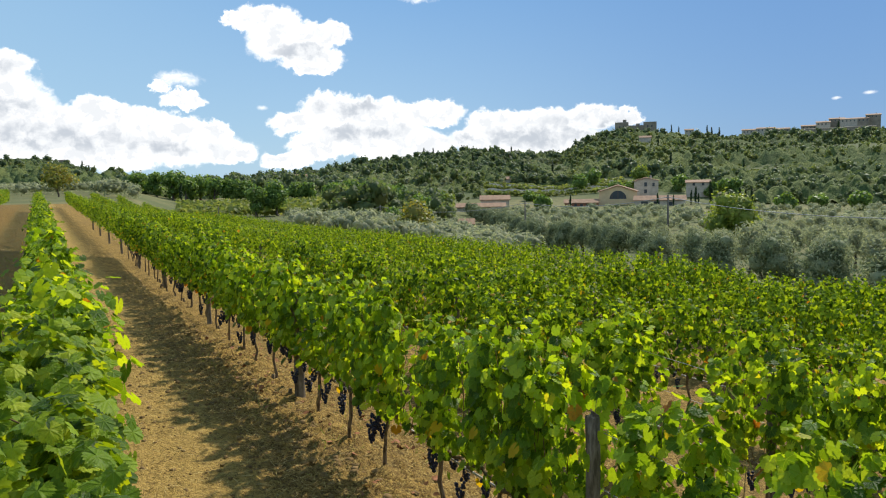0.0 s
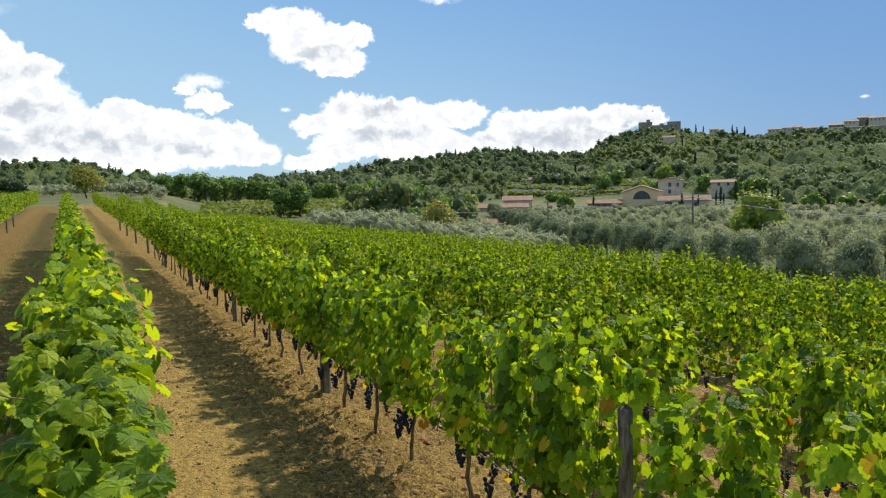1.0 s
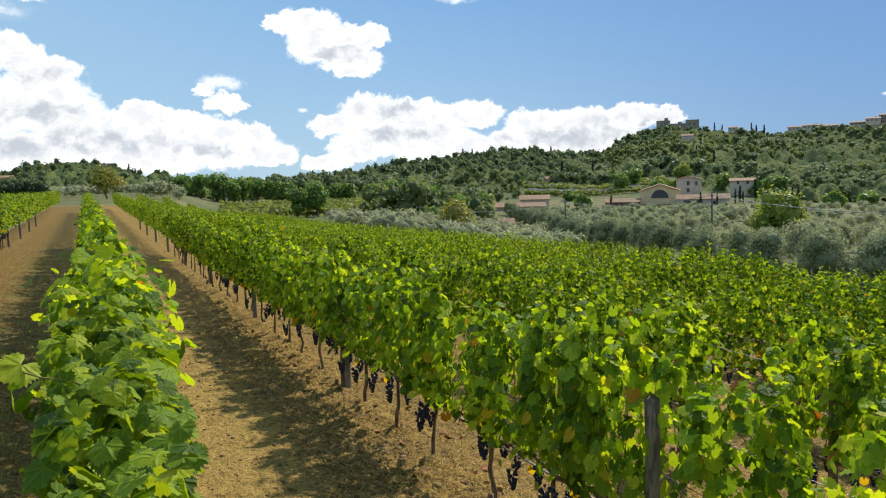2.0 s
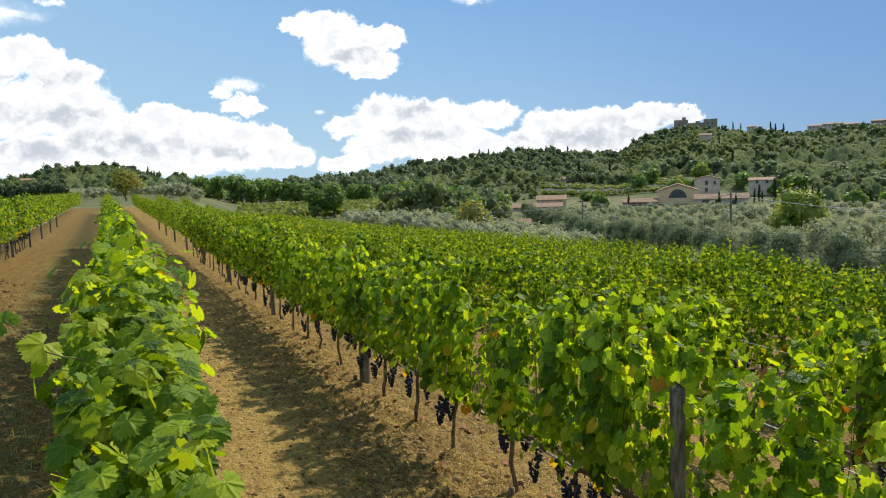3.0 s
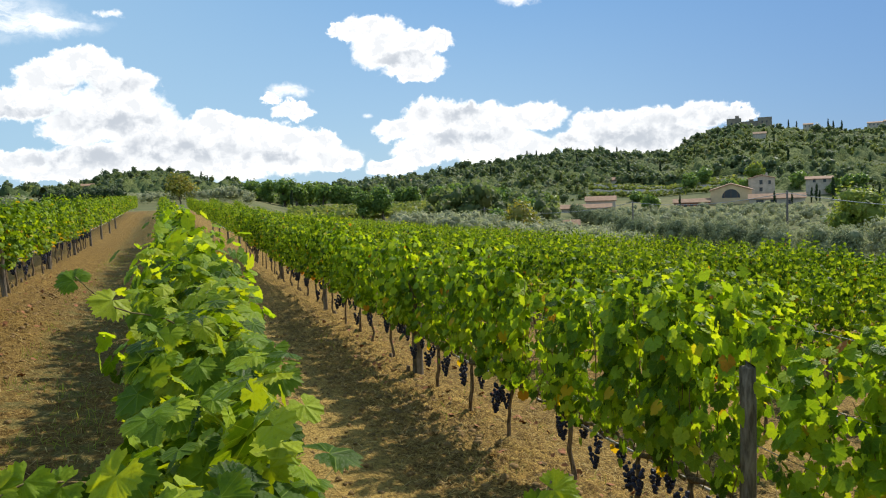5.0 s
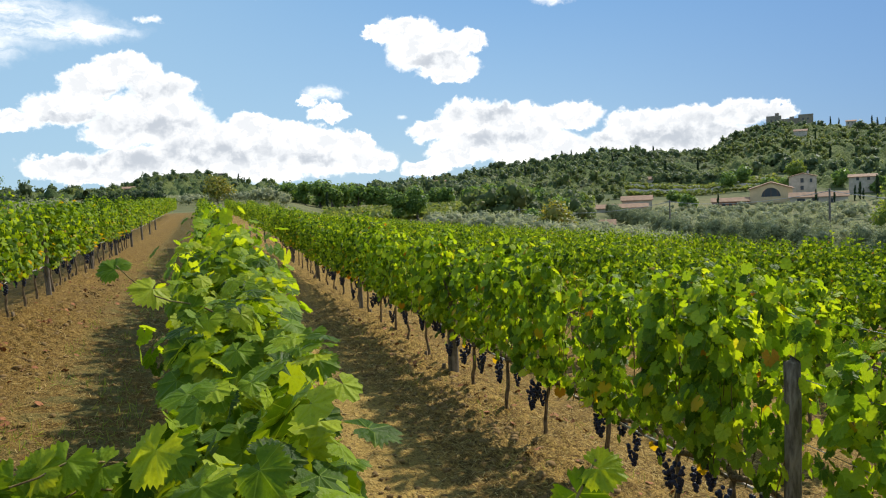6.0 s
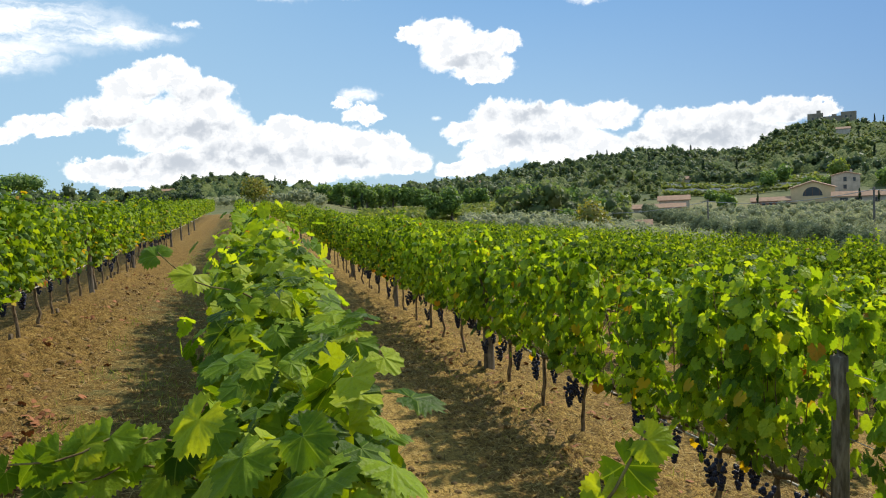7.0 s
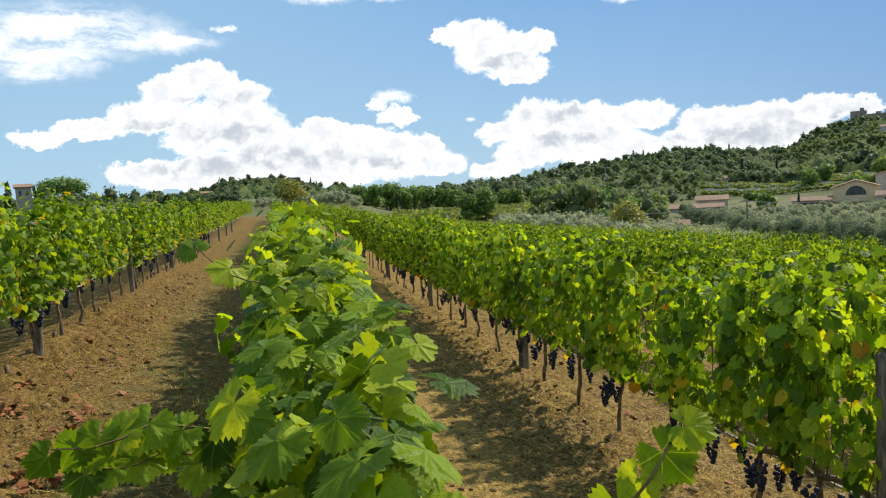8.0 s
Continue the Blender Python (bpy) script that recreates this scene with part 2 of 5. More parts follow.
def leaf_material(name, stops, gain=(1.9, 1.55, 0.55), amount=0.42, rough=0.5, veins=False, spec=0.2, single=False, patches=1.3, dark=(0.035, 0.075, 0.015)):
    mat, n = material(name)
    chance = n.add("ShaderNodeObjectInfo").outputs["Random"] if single else n.add("ShaderNodeNewGeometry").outputs["Random Per Island"]
    col = n.colors(chance, stops)
    pos = n.add("ShaderNodeTexCoord").outputs["Object"]
    patch = n.noise(patches, 2.0, 0.5, pos)
    col = n.mix(n.ramp(patch, 0.35, 0.65, 0.0, 0.12 if single else 0.25), col, dark)
    bump = n.noise(60.0, 2.0, 0.5, pos)
    if veins:
        uv = n.add("ShaderNodeUVMap").outputs[0]
        sep = n.add("ShaderNodeSeparateXYZ")
        n.link(uv, sep.inputs[0])
        ax = n.m("ABSOLUTE", sep.outputs[0])
        best = None
        for ang in (0.0, 48.0, 100.0):
            s, c = math.sin(radians(ang)), math.cos(radians(ang))
            across = n.m("ABSOLUTE", n.m("SUBTRACT", n.m("MULTIPLY", ax, c), n.m("MULTIPLY", sep.outputs[1], s)))
            along = n.m("ADD", n.m("MULTIPLY", ax, s), n.m("MULTIPLY", sep.outputs[1], c))
            d = n.m("ADD", across, n.m("MULTIPLY", n.m("LESS_THAN", along, 0.0), 9.0))
            best = d if best is None else n.m("MINIMUM", best, d)
        vein = n.ramp(best, 0.004, 0.018, 1.0, 0.0)
        mottle = n.noise(5.0, 4.0, 0.65, uv)
        col = n.mix(n.ramp(mottle, 0.5, 0.3, 0.0, 0.35), col, (0.035, 0.09, 0.010))
        col = n.mix(n.ramp(mottle, 0.55, 0.75, 0.0, 0.3), col, (0.22, 0.33, 0.03))
        col = n.mix(n.m("MULTIPLY", vein, 0.4), col, (0.26, 0.36, 0.05))
        blister = n.noise(9.0, 3.0, 0.6, uv)
        bump = n.m("ADD", n.m("MULTIPLY", n.ramp(best, 0.0, 0.10), 0.5), n.m("MULTIPLY", blister, 0.5))
        edge = n.ramp(n.vm("LENGTH", n.vm("SUBTRACT", uv, (0.0, 0.1, 0.0)), out=1), 0.42, 0.66, 0.0, 0.3)
        col = n.mix(n.m("MULTIPLY", edge, n.ramp(mottle, 0.4, 0.6)), col, (0.34, 0.33, 0.05))
    back = n.mix(1.0, col, gain, "MULTIPLY")
    finish(n, col, rough, bump, 0.4 if veins else 0.15, 0.02 if veins else 0.01, spec, back, amount)
    return mat


VINE_STOPS = [(0.0, (0.034, 0.080, 0.008)), (0.22, (0.092, 0.180, 0.014)), (0.5, (0.195, 0.325, 0.023)), (0.8, (0.320, 0.460, 0.031)), (0.985, (0.43, 0.53, 0.040)),
              (0.992, (0.52, 0.41, 0.03)), (0.997, (0.45, 0.20, 0.03)), (1.0, (0.34, 0.09, 0.02))]
FAR_STOPS = [(0.0, (0.029, 0.067, 0.007)), (0.25, (0.077, 0.149, 0.012)), (0.5, (0.153, 0.252, 0.018)), (0.8, (0.239, 0.351, 0.024)), (0.985, (0.315, 0.414, 0.031)), (0.993, (0.414, 0.324, 0.027)), (1.0, (0.360, 0.153, 0.027))]
ONE_STOPS = [(0.0, (0.031, 0.072, 0.005)), (0.3, (0.108, 0.194, 0.011)), (0.65, (0.243, 0.347, 0.018)), (1.0, (0.378, 0.441, 0.027))]
VINE_GAIN = (2.0, 1.7, 0.35)
M_VINE = leaf_material("vine_leaf", FAR_STOPS, VINE_GAIN, 0.44, 0.55, spec=0.12)
M_VINE_NEAR = leaf_material("vine_leaf_veined", VINE_STOPS, VINE_GAIN, 0.50, 0.50, veins=True, spec=0.14)
M_VINE_INNER = leaf_material("vine_leaf_inner", ONE_STOPS, VINE_GAIN, 0.40, 0.52, veins=True, spec=0.12)
M_VINE_LEAF = leaf_material("vine_leaf_single", ONE_STOPS, VINE_GAIN, 0.46, 0.46, veins=True, single=True, patches=14.0, spec=0.12)
M_VINE_YELLOW = leaf_material("yellowed_vine_leaf", [(0.0, (0.32, 0.37, 0.03)), (0.45, (0.56, 0.44, 0.02)), (0.85, (0.60, 0.35, 0.02)), (1.0, (0.42, 0.13, 0.02))], (1.35, 1.2, 0.4), 0.58, 0.5, spec=0.1)
M_OLIVE = leaf_material("olive_leaf", [(0.0, (0.25, 0.265, 0.16)), (0.5, (0.38, 0.385, 0.235)), (1.0, (0.50, 0.49, 0.32))], (1.1, 1.15, 0.85), 0.45, 0.7, spec=0.05)
M_OLIVE_DARK = leaf_material("olive_leaf_dark", [(0.0, (0.11, 0.135, 0.07)), (0.5, (0.22, 0.245, 0.135)), (1.0, (0.40, 0.42, 0.25))], (1.1, 1.15, 0.85), 0.3, 0.7, spec=0.05)
M_OAK = leaf_material("tree_leaf", [(0.0, (0.087, 0.145, 0.036)), (0.5, (0.152, 0.239, 0.058)), (1.0, (0.261, 0.348, 0.087))], (1.5, 1.5, 0.6), 0.4, 0.5, dark=(0.06, 0.11, 0.03))
M_PALE = leaf_material("pale_leaf", [(0.0, (0.15, 0.21, 0.04)), (0.5, (0.23, 0.30, 0.055)), (1.0, (0.34, 0.38, 0.08))], (1.5, 1.4, 0.6), 0.45, 0.5)
M_AUTUMN = leaf_material("autumn_leaf", [(0.0, (0.15, 0.18, 0.04)), (0.5, (0.25, 0.26, 0.055)), (1.0, (0.40, 0.31, 0.07))], (1.5, 1.4, 0.6), 0.42, 0.5)
M_CYPRESS = leaf_material("cypress_leaf", [(0.0, (0.016, 0.032, 0.010)), (0.6, (0.028, 0.052, 0.015)), (1.0, (0.05, 0.075, 0.02))], (1.2, 1.2, 0.6), 0.12, 0.6)
# the hill woods' greens are lightened, standing in for the missing haze
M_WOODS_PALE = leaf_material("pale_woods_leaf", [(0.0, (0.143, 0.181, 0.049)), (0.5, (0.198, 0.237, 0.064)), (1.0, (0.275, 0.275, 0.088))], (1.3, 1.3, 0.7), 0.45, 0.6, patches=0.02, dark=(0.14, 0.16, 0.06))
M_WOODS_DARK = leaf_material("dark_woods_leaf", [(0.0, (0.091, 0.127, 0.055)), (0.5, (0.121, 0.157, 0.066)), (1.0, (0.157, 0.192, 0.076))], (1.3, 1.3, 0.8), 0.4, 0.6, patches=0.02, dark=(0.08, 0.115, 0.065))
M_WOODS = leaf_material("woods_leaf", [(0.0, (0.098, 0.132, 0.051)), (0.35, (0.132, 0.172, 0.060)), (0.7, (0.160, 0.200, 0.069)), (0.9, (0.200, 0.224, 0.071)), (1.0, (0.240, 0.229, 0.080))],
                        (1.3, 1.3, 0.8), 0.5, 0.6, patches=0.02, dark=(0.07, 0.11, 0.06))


def bark(name, dark, light, scale=30.0):
    mat, n = material(name)
    pos = n.add("ShaderNodeTexCoord").outputs["Object"]
    stretched = n.vm("MULTIPLY", pos, (1.0, 1.0, 0.18))
    g = n.noise(scale, 5.0, 0.65, stretched)
    big = n.noise(3.0, 2.0, 0.5, pos)
    finish(n, n.mix(n.ramp(g, 0.35, 0.7), n.mix(big, dark, tuple(0.6 * c for c in dark)), light), 0.9, g, 0.7, 0.01, 0.15)
    return mat


M_BARK = bark("vine_bark", (0.11, 0.075, 0.04), (0.27, 0.195, 0.115), 55)
M_POST = bark("weathered_wood", (0.12, 0.095, 0.065), (0.27, 0.225, 0.165), 40)
M_TRUNK = bark("tree_bark", (0.09, 0.07, 0.05), (0.19, 0.16, 0.12), 8)
M_SHOOT = bark("green_shoot", (0.16, 0.10, 0.04), (0.26, 0.22, 0.07), 40)


def plain(name, color, rough=0.7, scale=4.0, vary=0.25, bumpy=0.2, metal=0.0):
    mat, n = material(name)
    pos = n.add("ShaderNodeTexCoord").outputs["Object"]
    a, b = n.noise(scale, 4.0, 0.6, pos), n.noise(scale * 9, 3.0, 0.6, pos)
    f = n.m("ADD", n.m("MULTIPLY", a, 0.65), n.m("MULTIPLY", b, 0.35))
    c = n.mix(n.ramp(f, 0.3, 0.7), tuple(x * (1 - vary) for x in color), tuple(min(1, x * (1 + vary)) for x in color))
    finish(n, c, rough, b, bumpy, 0.02, 0.25, metal=metal)
    return mat


M_GRAPE = plain("grape_skin", (0.022, 0.024, 0.045), 0.45, 20, 0.4, 0.1)
M_WIRE = plain("galvanised_wire", (0.34, 0.34, 0.33), 0.45, 20, 0.2, 0.0, 0.8)
M_HOSE = plain("irrigation_hose", (0.46, 0.43, 0.38), 0.5, 10, 0.2, 0.0)
M_CABLE = plain("cable", (0.30, 0.30, 0.30), 0.6, 1, 0.1, 0.0)
M_CONCRETE = plain("pole_concrete", (0.13, 0.115, 0.095), 0.85, 2)
M_PLASTER = plain("ochre_plaster", (0.66, 0.49, 0.28), 0.9, 0.5, 0.1)
M_STONE = plain("house_stone", (0.47, 0.41, 0.33), 0.9, 0.8, 0.22)
M_CASTLE = plain("fortress_stone", (0.27, 0.225, 0.17), 0.95, 0.25, 0.25)
M_ROOF = plain("terracotta_roof", (0.31, 0.19, 0.115), 0.85, 0.9, 0.25)
M_GLASSY = plain("window_dark", (0.07, 0.08, 0.09), 0.2, 1, 0.1, 0.0)
M_BRICK = plain("red_brick", (0.30, 0.13, 0.08), 0.9, 1.0, 0.2)
M_SHUTTER = plain("wood_shutter", (0.16, 0.10, 0.06), 0.8, 2.0, 0.2)
M_STRAW = leaf_material("dry_straw", [(0.0, (0.10, 0.058, 0.018)), (0.35, (0.24, 0.15, 0.042)), (0.7, (0.38, 0.26, 0.075)), (1.0, (0.55, 0.42, 0.16))], (1.0, 1.0, 1.0), 0.1, 0.8, dark=(0.16, 0.10, 0.04))
M_CLOD = plain("soil_clod", (0.20, 0.125, 0.048), 0.95, 9.0, 0.35)
M_DRYLEAF = plain("dry_leaf", (0.27, 0.105, 0.04), 0.8, 14.0, 0.4)
M_METALPOST = plain("grey_metal", (0.30, 0.31, 0.32), 0.5, 3, 0.2, 0.1, 0.6)


def soil_material():
    mat, n = material("dry_soil")
    pos = n.add("ShaderNodeTexCoord").outputs["Object"]
    big, mid, fine = n.noise(0.55, 3.0, 0.55, pos), n.noise(4.5, 5.0, 0.65, pos), n.noise(38.0, 4.0, 0.7, pos)
    straw = n.noise(70.0, 2.0, 0.5, n.vm("MULTIPLY", pos, (1.0, 0.25, 1.0)))
    c = n.mix(n.ramp(mid, 0.35, 0.65), (0.15, 0.088, 0.024), (0.33, 0.205, 0.055))
    c = n.mix(n.m("MULTIPLY", n.ramp(straw, 0.5, 0.64), 0.6), c, (0.42, 0.285, 0.072))
    c = n.mix(n.m("MULTIPLY", n.ramp(fine, 0.52, 0.36), 0.8), c, (0.045, 0.025, 0.009))
    crumbs, chaff = n.noise(15.0, 4.0, 0.7, pos), n.noise(24.0, 5.0, 0.75, pos)
    c = n.mix(n.ramp(crumbs, 0.47, 0.36, 0.0, 0.75), c, (0.06, 0.034, 0.012))
    c = n.mix(n.ramp(chaff, 0.53, 0.64, 0.0, 0.75), c, (0.52, 0.37, 0.115))
    c = n.mix(n.ramp(big, 0.5, 0.75, 0.0, 0.4), c, (0.145, 0.10, 0.042))
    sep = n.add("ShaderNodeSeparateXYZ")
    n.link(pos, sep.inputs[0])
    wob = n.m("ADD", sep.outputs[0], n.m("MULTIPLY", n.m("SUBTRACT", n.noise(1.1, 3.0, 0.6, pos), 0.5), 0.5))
    # path between two rows: soil lightened to lift the row's shadow there
    shade_lift = n.m("MULTIPLY", n.ramp(wob, 0.75, 1.0), n.ramp(wob, 2.15, 1.75))
    c = n.mix(n.m("MULTIPLY", n.m("MULTIPLY", shade_lift, 0.55), n.ramp(fine, 0.3, 0.55, 0.45, 1.0)), c, (0.43, 0.295, 0.085))
    # darker brown soil left of the near row
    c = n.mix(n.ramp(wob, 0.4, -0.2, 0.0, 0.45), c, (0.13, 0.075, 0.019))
    # trodden grass on the other path
    grass = n.m("MULTIPLY", n.m("MULTIPLY", n.ramp(wob, -1.0, -0.7), n.ramp(wob, 0.3, -0.1)), n.ramp(mid, 0.42, 0.6))
    c = n.mix(n.m("MULTIPLY", grass, 0.6), c, (0.12, 0.125, 0.045))
    h = n.m("ADD", n.m("MULTIPLY", crumbs, 0.7), n.m("MULTIPLY", fine, 0.4))
    finish(n, c, 0.95, h, 1.0, 0.06, 0.1)
    return mat


def land_material():
    mat, n = material("grove_grass")
    pos = n.add("ShaderNodeTexCoord").outputs["Object"]
    a, b = n.noise(0.02, 4.0, 0.6, pos), n.noise(0.5, 4.0, 0.65, pos)
    c = n.mix(n.ramp(a, 0.35, 0.65), (0.10, 0.115, 0.045), (0.20, 0.18, 0.08))
    far = n.ramp(n.vm("LENGTH", pos, out=1), 290.0, 340.0)
    c = n.mix(n.m("MULTIPLY", far, 0.75), c, (0.085, 0.105, 0.045))
    c = n.mix(n.ramp(b, 0.35, 0.7, 0.0, 0.6), c, (0.06, 0.08, 0.028))
    finish(n, c, 0.95, b, 0.6, 0.3, 0.1)
    return mat


def canopy_material():
    mat, n = material("woodland_canopy")
    pos = n.add("ShaderNodeTexCoord").outputs["Object"]
    a, b, c = n.noise(0.016, 3.0, 0.55, pos), n.noise(0.17, 3.0, 0.6, pos), n.noise(0.8, 4.0, 0.7, pos)
    col = n.mix(n.ramp(a, 0.38, 0.62), (0.070, 0.100, 0.036), (0.125, 0.150, 0.050))
    col = n.mix(n.ramp(b, 0.5, 0.7, 0.0, 0.45), col, (0.145, 0.152, 0.05))
    col = n.mix(n.ramp(b, 0.45, 0.28, 0.0, 0.55), col, (0.05, 0.08, 0.035))
    col = n.mix(n.ramp(c, 0.5, 0.3, 0.0, 0.6), col, (0.045, 0.065, 0.03))
    finish(n, col, 0.9, c, 1.0, 0.9, 0.05)
    return mat


M_SOIL, M_LAND, M_CANOPY = soil_material(), land_material(), canopy_material()

# ---- terrain ----
AZ = [-180, -30, -14, -8, -5, -3, 0, 2, 4, 6, 10, 15, 19, 22, 26, 30, 33, 36.5, 38.5, 40.8, 43.5, 47, 50, 57, 65, 90, 180]
CREST_EL = [0.3, 0.4, 0.4, 0.35, 0.4, 1.1, 1.2, 0.85, 0.0, -0.5, -0.4, -0.3, 0.0, 0.6, 0.85, 1.3, 1.05, 0.95, 1.95, 2.5, 2.4, 2.0, 1.85, 2.1, 2.1, 1.5, 0.3]
CREST_R = [600, 500, 420, 500, 800, 900, 900, 900, 800, 450, 450, 450, 600, 650, 700, 750, 750, 850, 800, 800, 820, 850, 900, 900, 900, 900, 600]


def smooth01(v):
    v = np.clip(v, 0, 1)
    return v * v * (3 - 2 * v)


def height(x, y):
    """The land's height: a cross slope under the rows, a valley and the hills beyond."""
    x, y = np.asarray(x, float), np.asarray(y, float)
    near = np.interp(x, [-60, -10, -4.1, -1.75, 0.62, 3, 5.37, 7.75, 10.1, 12.5, 16, 24, 34, 60], [0.6, 0.55, 0.62, 0.74, 0.33, 0, -0.33, -0.66, -0.86, -1.0, -1.5, -3.0, -4.3, -6.0])
    near = near - 0.6 * smooth01((y - 14) / 35) * smooth01((x - 3) / 7) - 0.2 * smooth01((y - 10) / 25) * smooth01(-x / 1.7)
    r, a = np.hypot(x - 0.5, y), np.degrees(np.arctan2(x - 0.5, y))
    f0 = np.interp(r, [0, 100, 200, 300, 3000], [0.3, 0.2, -0.3, -0.5, -0.5])
    f1 = np.interp(r, [0, 40, 80, 110, 180, 3000], [-0.5, -1.2, -3.4, -4.8, -5.5, -5.5])
    f2 = np.interp(r, [0, 43, 80, 150, 260, 3000], [-1, -4.3, -7, -9, -10.0, -10.0])
    floor = np.where(a < 14, f0 + (f1 - f0) * smooth01((a - 4.5) / 5.5), f1 + (f2 - f1) * smooth01((a - 20) / 14))
    rc, zc = np.interp(a, AZ, CREST_R), 2.3 + np.interp(a, AZ, CREST_R) * np.tan(np.radians(np.interp(a, AZ, CREST_EL)))
    r0 = np.interp(a, [-180, 0, 14, 30, 60, 180], [220, 240, 240, 270, 270, 270])
    up = np.clip((r - r0) / (rc - r0), 0, 1)
    far = floor + (zc - floor) * (0.55 * up + 0.45 * smooth01(up))
    far = far - 0.08 * np.maximum(r - rc, 0)
    far = far + smooth01((r - 250) / 200) * (2.6 * np.sin(x / 47 + 1.3) * np.sin(y / 61) + 1.5 * np.sin(x / 19 + y / 27))  * (1 - smooth01((up - 0.75) / 0.25))
    far = np.maximum(far, -20)
    return near + (far - near) * smooth01((r - 55) / 50)


def ground_sheet():
    def spread(lo, hi, step, out_lo, out_hi, grow=1.055):
        mid = list(np.arange(lo, hi + 1e-6, step))
        a, s = hi, step
        while a < out_hi:
            s *= grow
            a += s
            mid.append(a)
        a, s = lo, step
        while a > out_lo:
            s *= grow
            a -= s
            mid.insert(0, a)
        return np.array(mid)

    xs, ys = spread(-2.6, 3.6, 0.045, -2200, 2200), spread(0.6, 11.0, 0.05, -800, 2400)
    gx, gy = np.meshgrid(xs, ys)
    gz = height(gx, gy)
    # clods along the vines, ruts and small waves close by
    near = smooth01((30 - np.hypot(gx, gy)) / 18)
    for row in (-1.75, 0.62, 3.0, 5.37, 7.75):
        gz = gz + near * 0.07 * np.exp(-((gx - row) / 0.33) ** 2)
    k = np.array([noise.fractal(Vector((x * 9, y * 9, 0)), 0.55, 2.1, 5) if w > 0.02 and abs(x) < 9 else 0.0 for x, y, w in zip(gx.ravel(), gy.ravel(), near.ravel())]).reshape(gx.shape)
    rough = 0.017 + 0.045 * np.exp(-((gx - 2.75) / 0.5) ** 2) + 0.062 * np.exp(-((gx + 1.5) / 0.42) ** 2)
    gz = gz + near * k * rough
    v = np.stack([gx, gy, gz], -1).reshape(-1, 3)
    nx, ny = len(xs), len(ys)
    i = (np.arange(ny - 1)[:, None] * nx + np.arange(nx - 1)[None]).ravel()
    f = np.stack([i, i + 1, i + nx + 1, i + nx], 1)
    c = v[f].mean(1)
    field_part = (c[:, 0] > -30) & (c[:, 0] < 16.5) & (c[:, 1] < 92)
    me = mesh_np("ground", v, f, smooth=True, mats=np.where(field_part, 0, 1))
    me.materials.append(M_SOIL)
    me.materials.append(M_LAND)
    return tagged(new("ground", me), "dry ochre soil of a sloping vineyard, meeting grassy valley and wooded hills", "ground", kind="structure")


ground_sheet()


def H(x, y):
    return float(height(x, y))


# ---- vines ----
def leaf_shape(teeth, ringed=False):
    """A shallowly lobed, toothed vine leaf about 1 wide, stalk at the origin, cupped along its ribs."""
    out = []
    lobes = [(-162, 0.44), (-130, 0.51), (-100, 0.56), (-76, 0.51), (-50, 0.61), (-25, 0.545), (0, 0.67)]
    for (a0, r0), (a1, r1) in zip(lobes, lobes[1:]):
        for i in range(teeth):
            f = i / teeth
            out.append((a0 + (a1 - a0) * f, (r0 + (r1 - r0) * f) * (0.97 if i % 2 == 0 else 1.13)))
    side = [(r * math.sin(radians(a)), r * math.cos(radians(a))) for a, r in out]
    ring = side + [(0.0, 0.68)] + [(-x, y) for x, y in reversed(side)]
    pts = [(0.0, 0.0)] + ring
    m = len(ring)
    if ringed:
        pts += [(0.55 * x, 0.55 * y) for x, y in ring]
    v = np.array([(x, y + 0.05, -0.26 * (x * x + 0.6 * (y - 0.1) ** 2) + 0.09 * abs(x) + 0.035 * math.sin(5.0 * math.atan2(y, x)) * math.hypot(x, y)) for x, y in pts])
    if not ringed:
        return v, np.array([(0, i, i + 1) for i in range(1, m)])
    f = [(0, i + m, i + m + 1) for i in range(1, m)]
    for i in range(1, m):
        f += [(i + m, i, i + 1), (i + m, i + 1, i + m + 1)]
    return v, np.array(f)


LEAF0, LEAFM, LEAF1 = leaf_shape(4, True), leaf_shape(2), leaf_shape(1)
LEAFS = (np.array([(0, 0, 0.05), (0.30, -0.26, -0.06), (0.56, 0.12, -0.10), (0.30, 0.42, -0.06), (0, 0.72, -0.16), (-0.30, 0.42, -0.06), (-0.56, 0.12, -0.10), (-0.30, -0.26, -0.06)], float),
         np.array([(0, 1, 2), (0, 2, 3), (0, 3, 4), (0, 4, 5), (0, 5, 6), (0, 6, 7)]))
LEAF2 = (np.array([(0, -0.3, 0), (0.48, 0.1, -0.12), (0, 0.65, -0.08), (-0.48, 0.1, -0.12)], float), np.array([(0, 1, 2), (0, 2, 3)]))


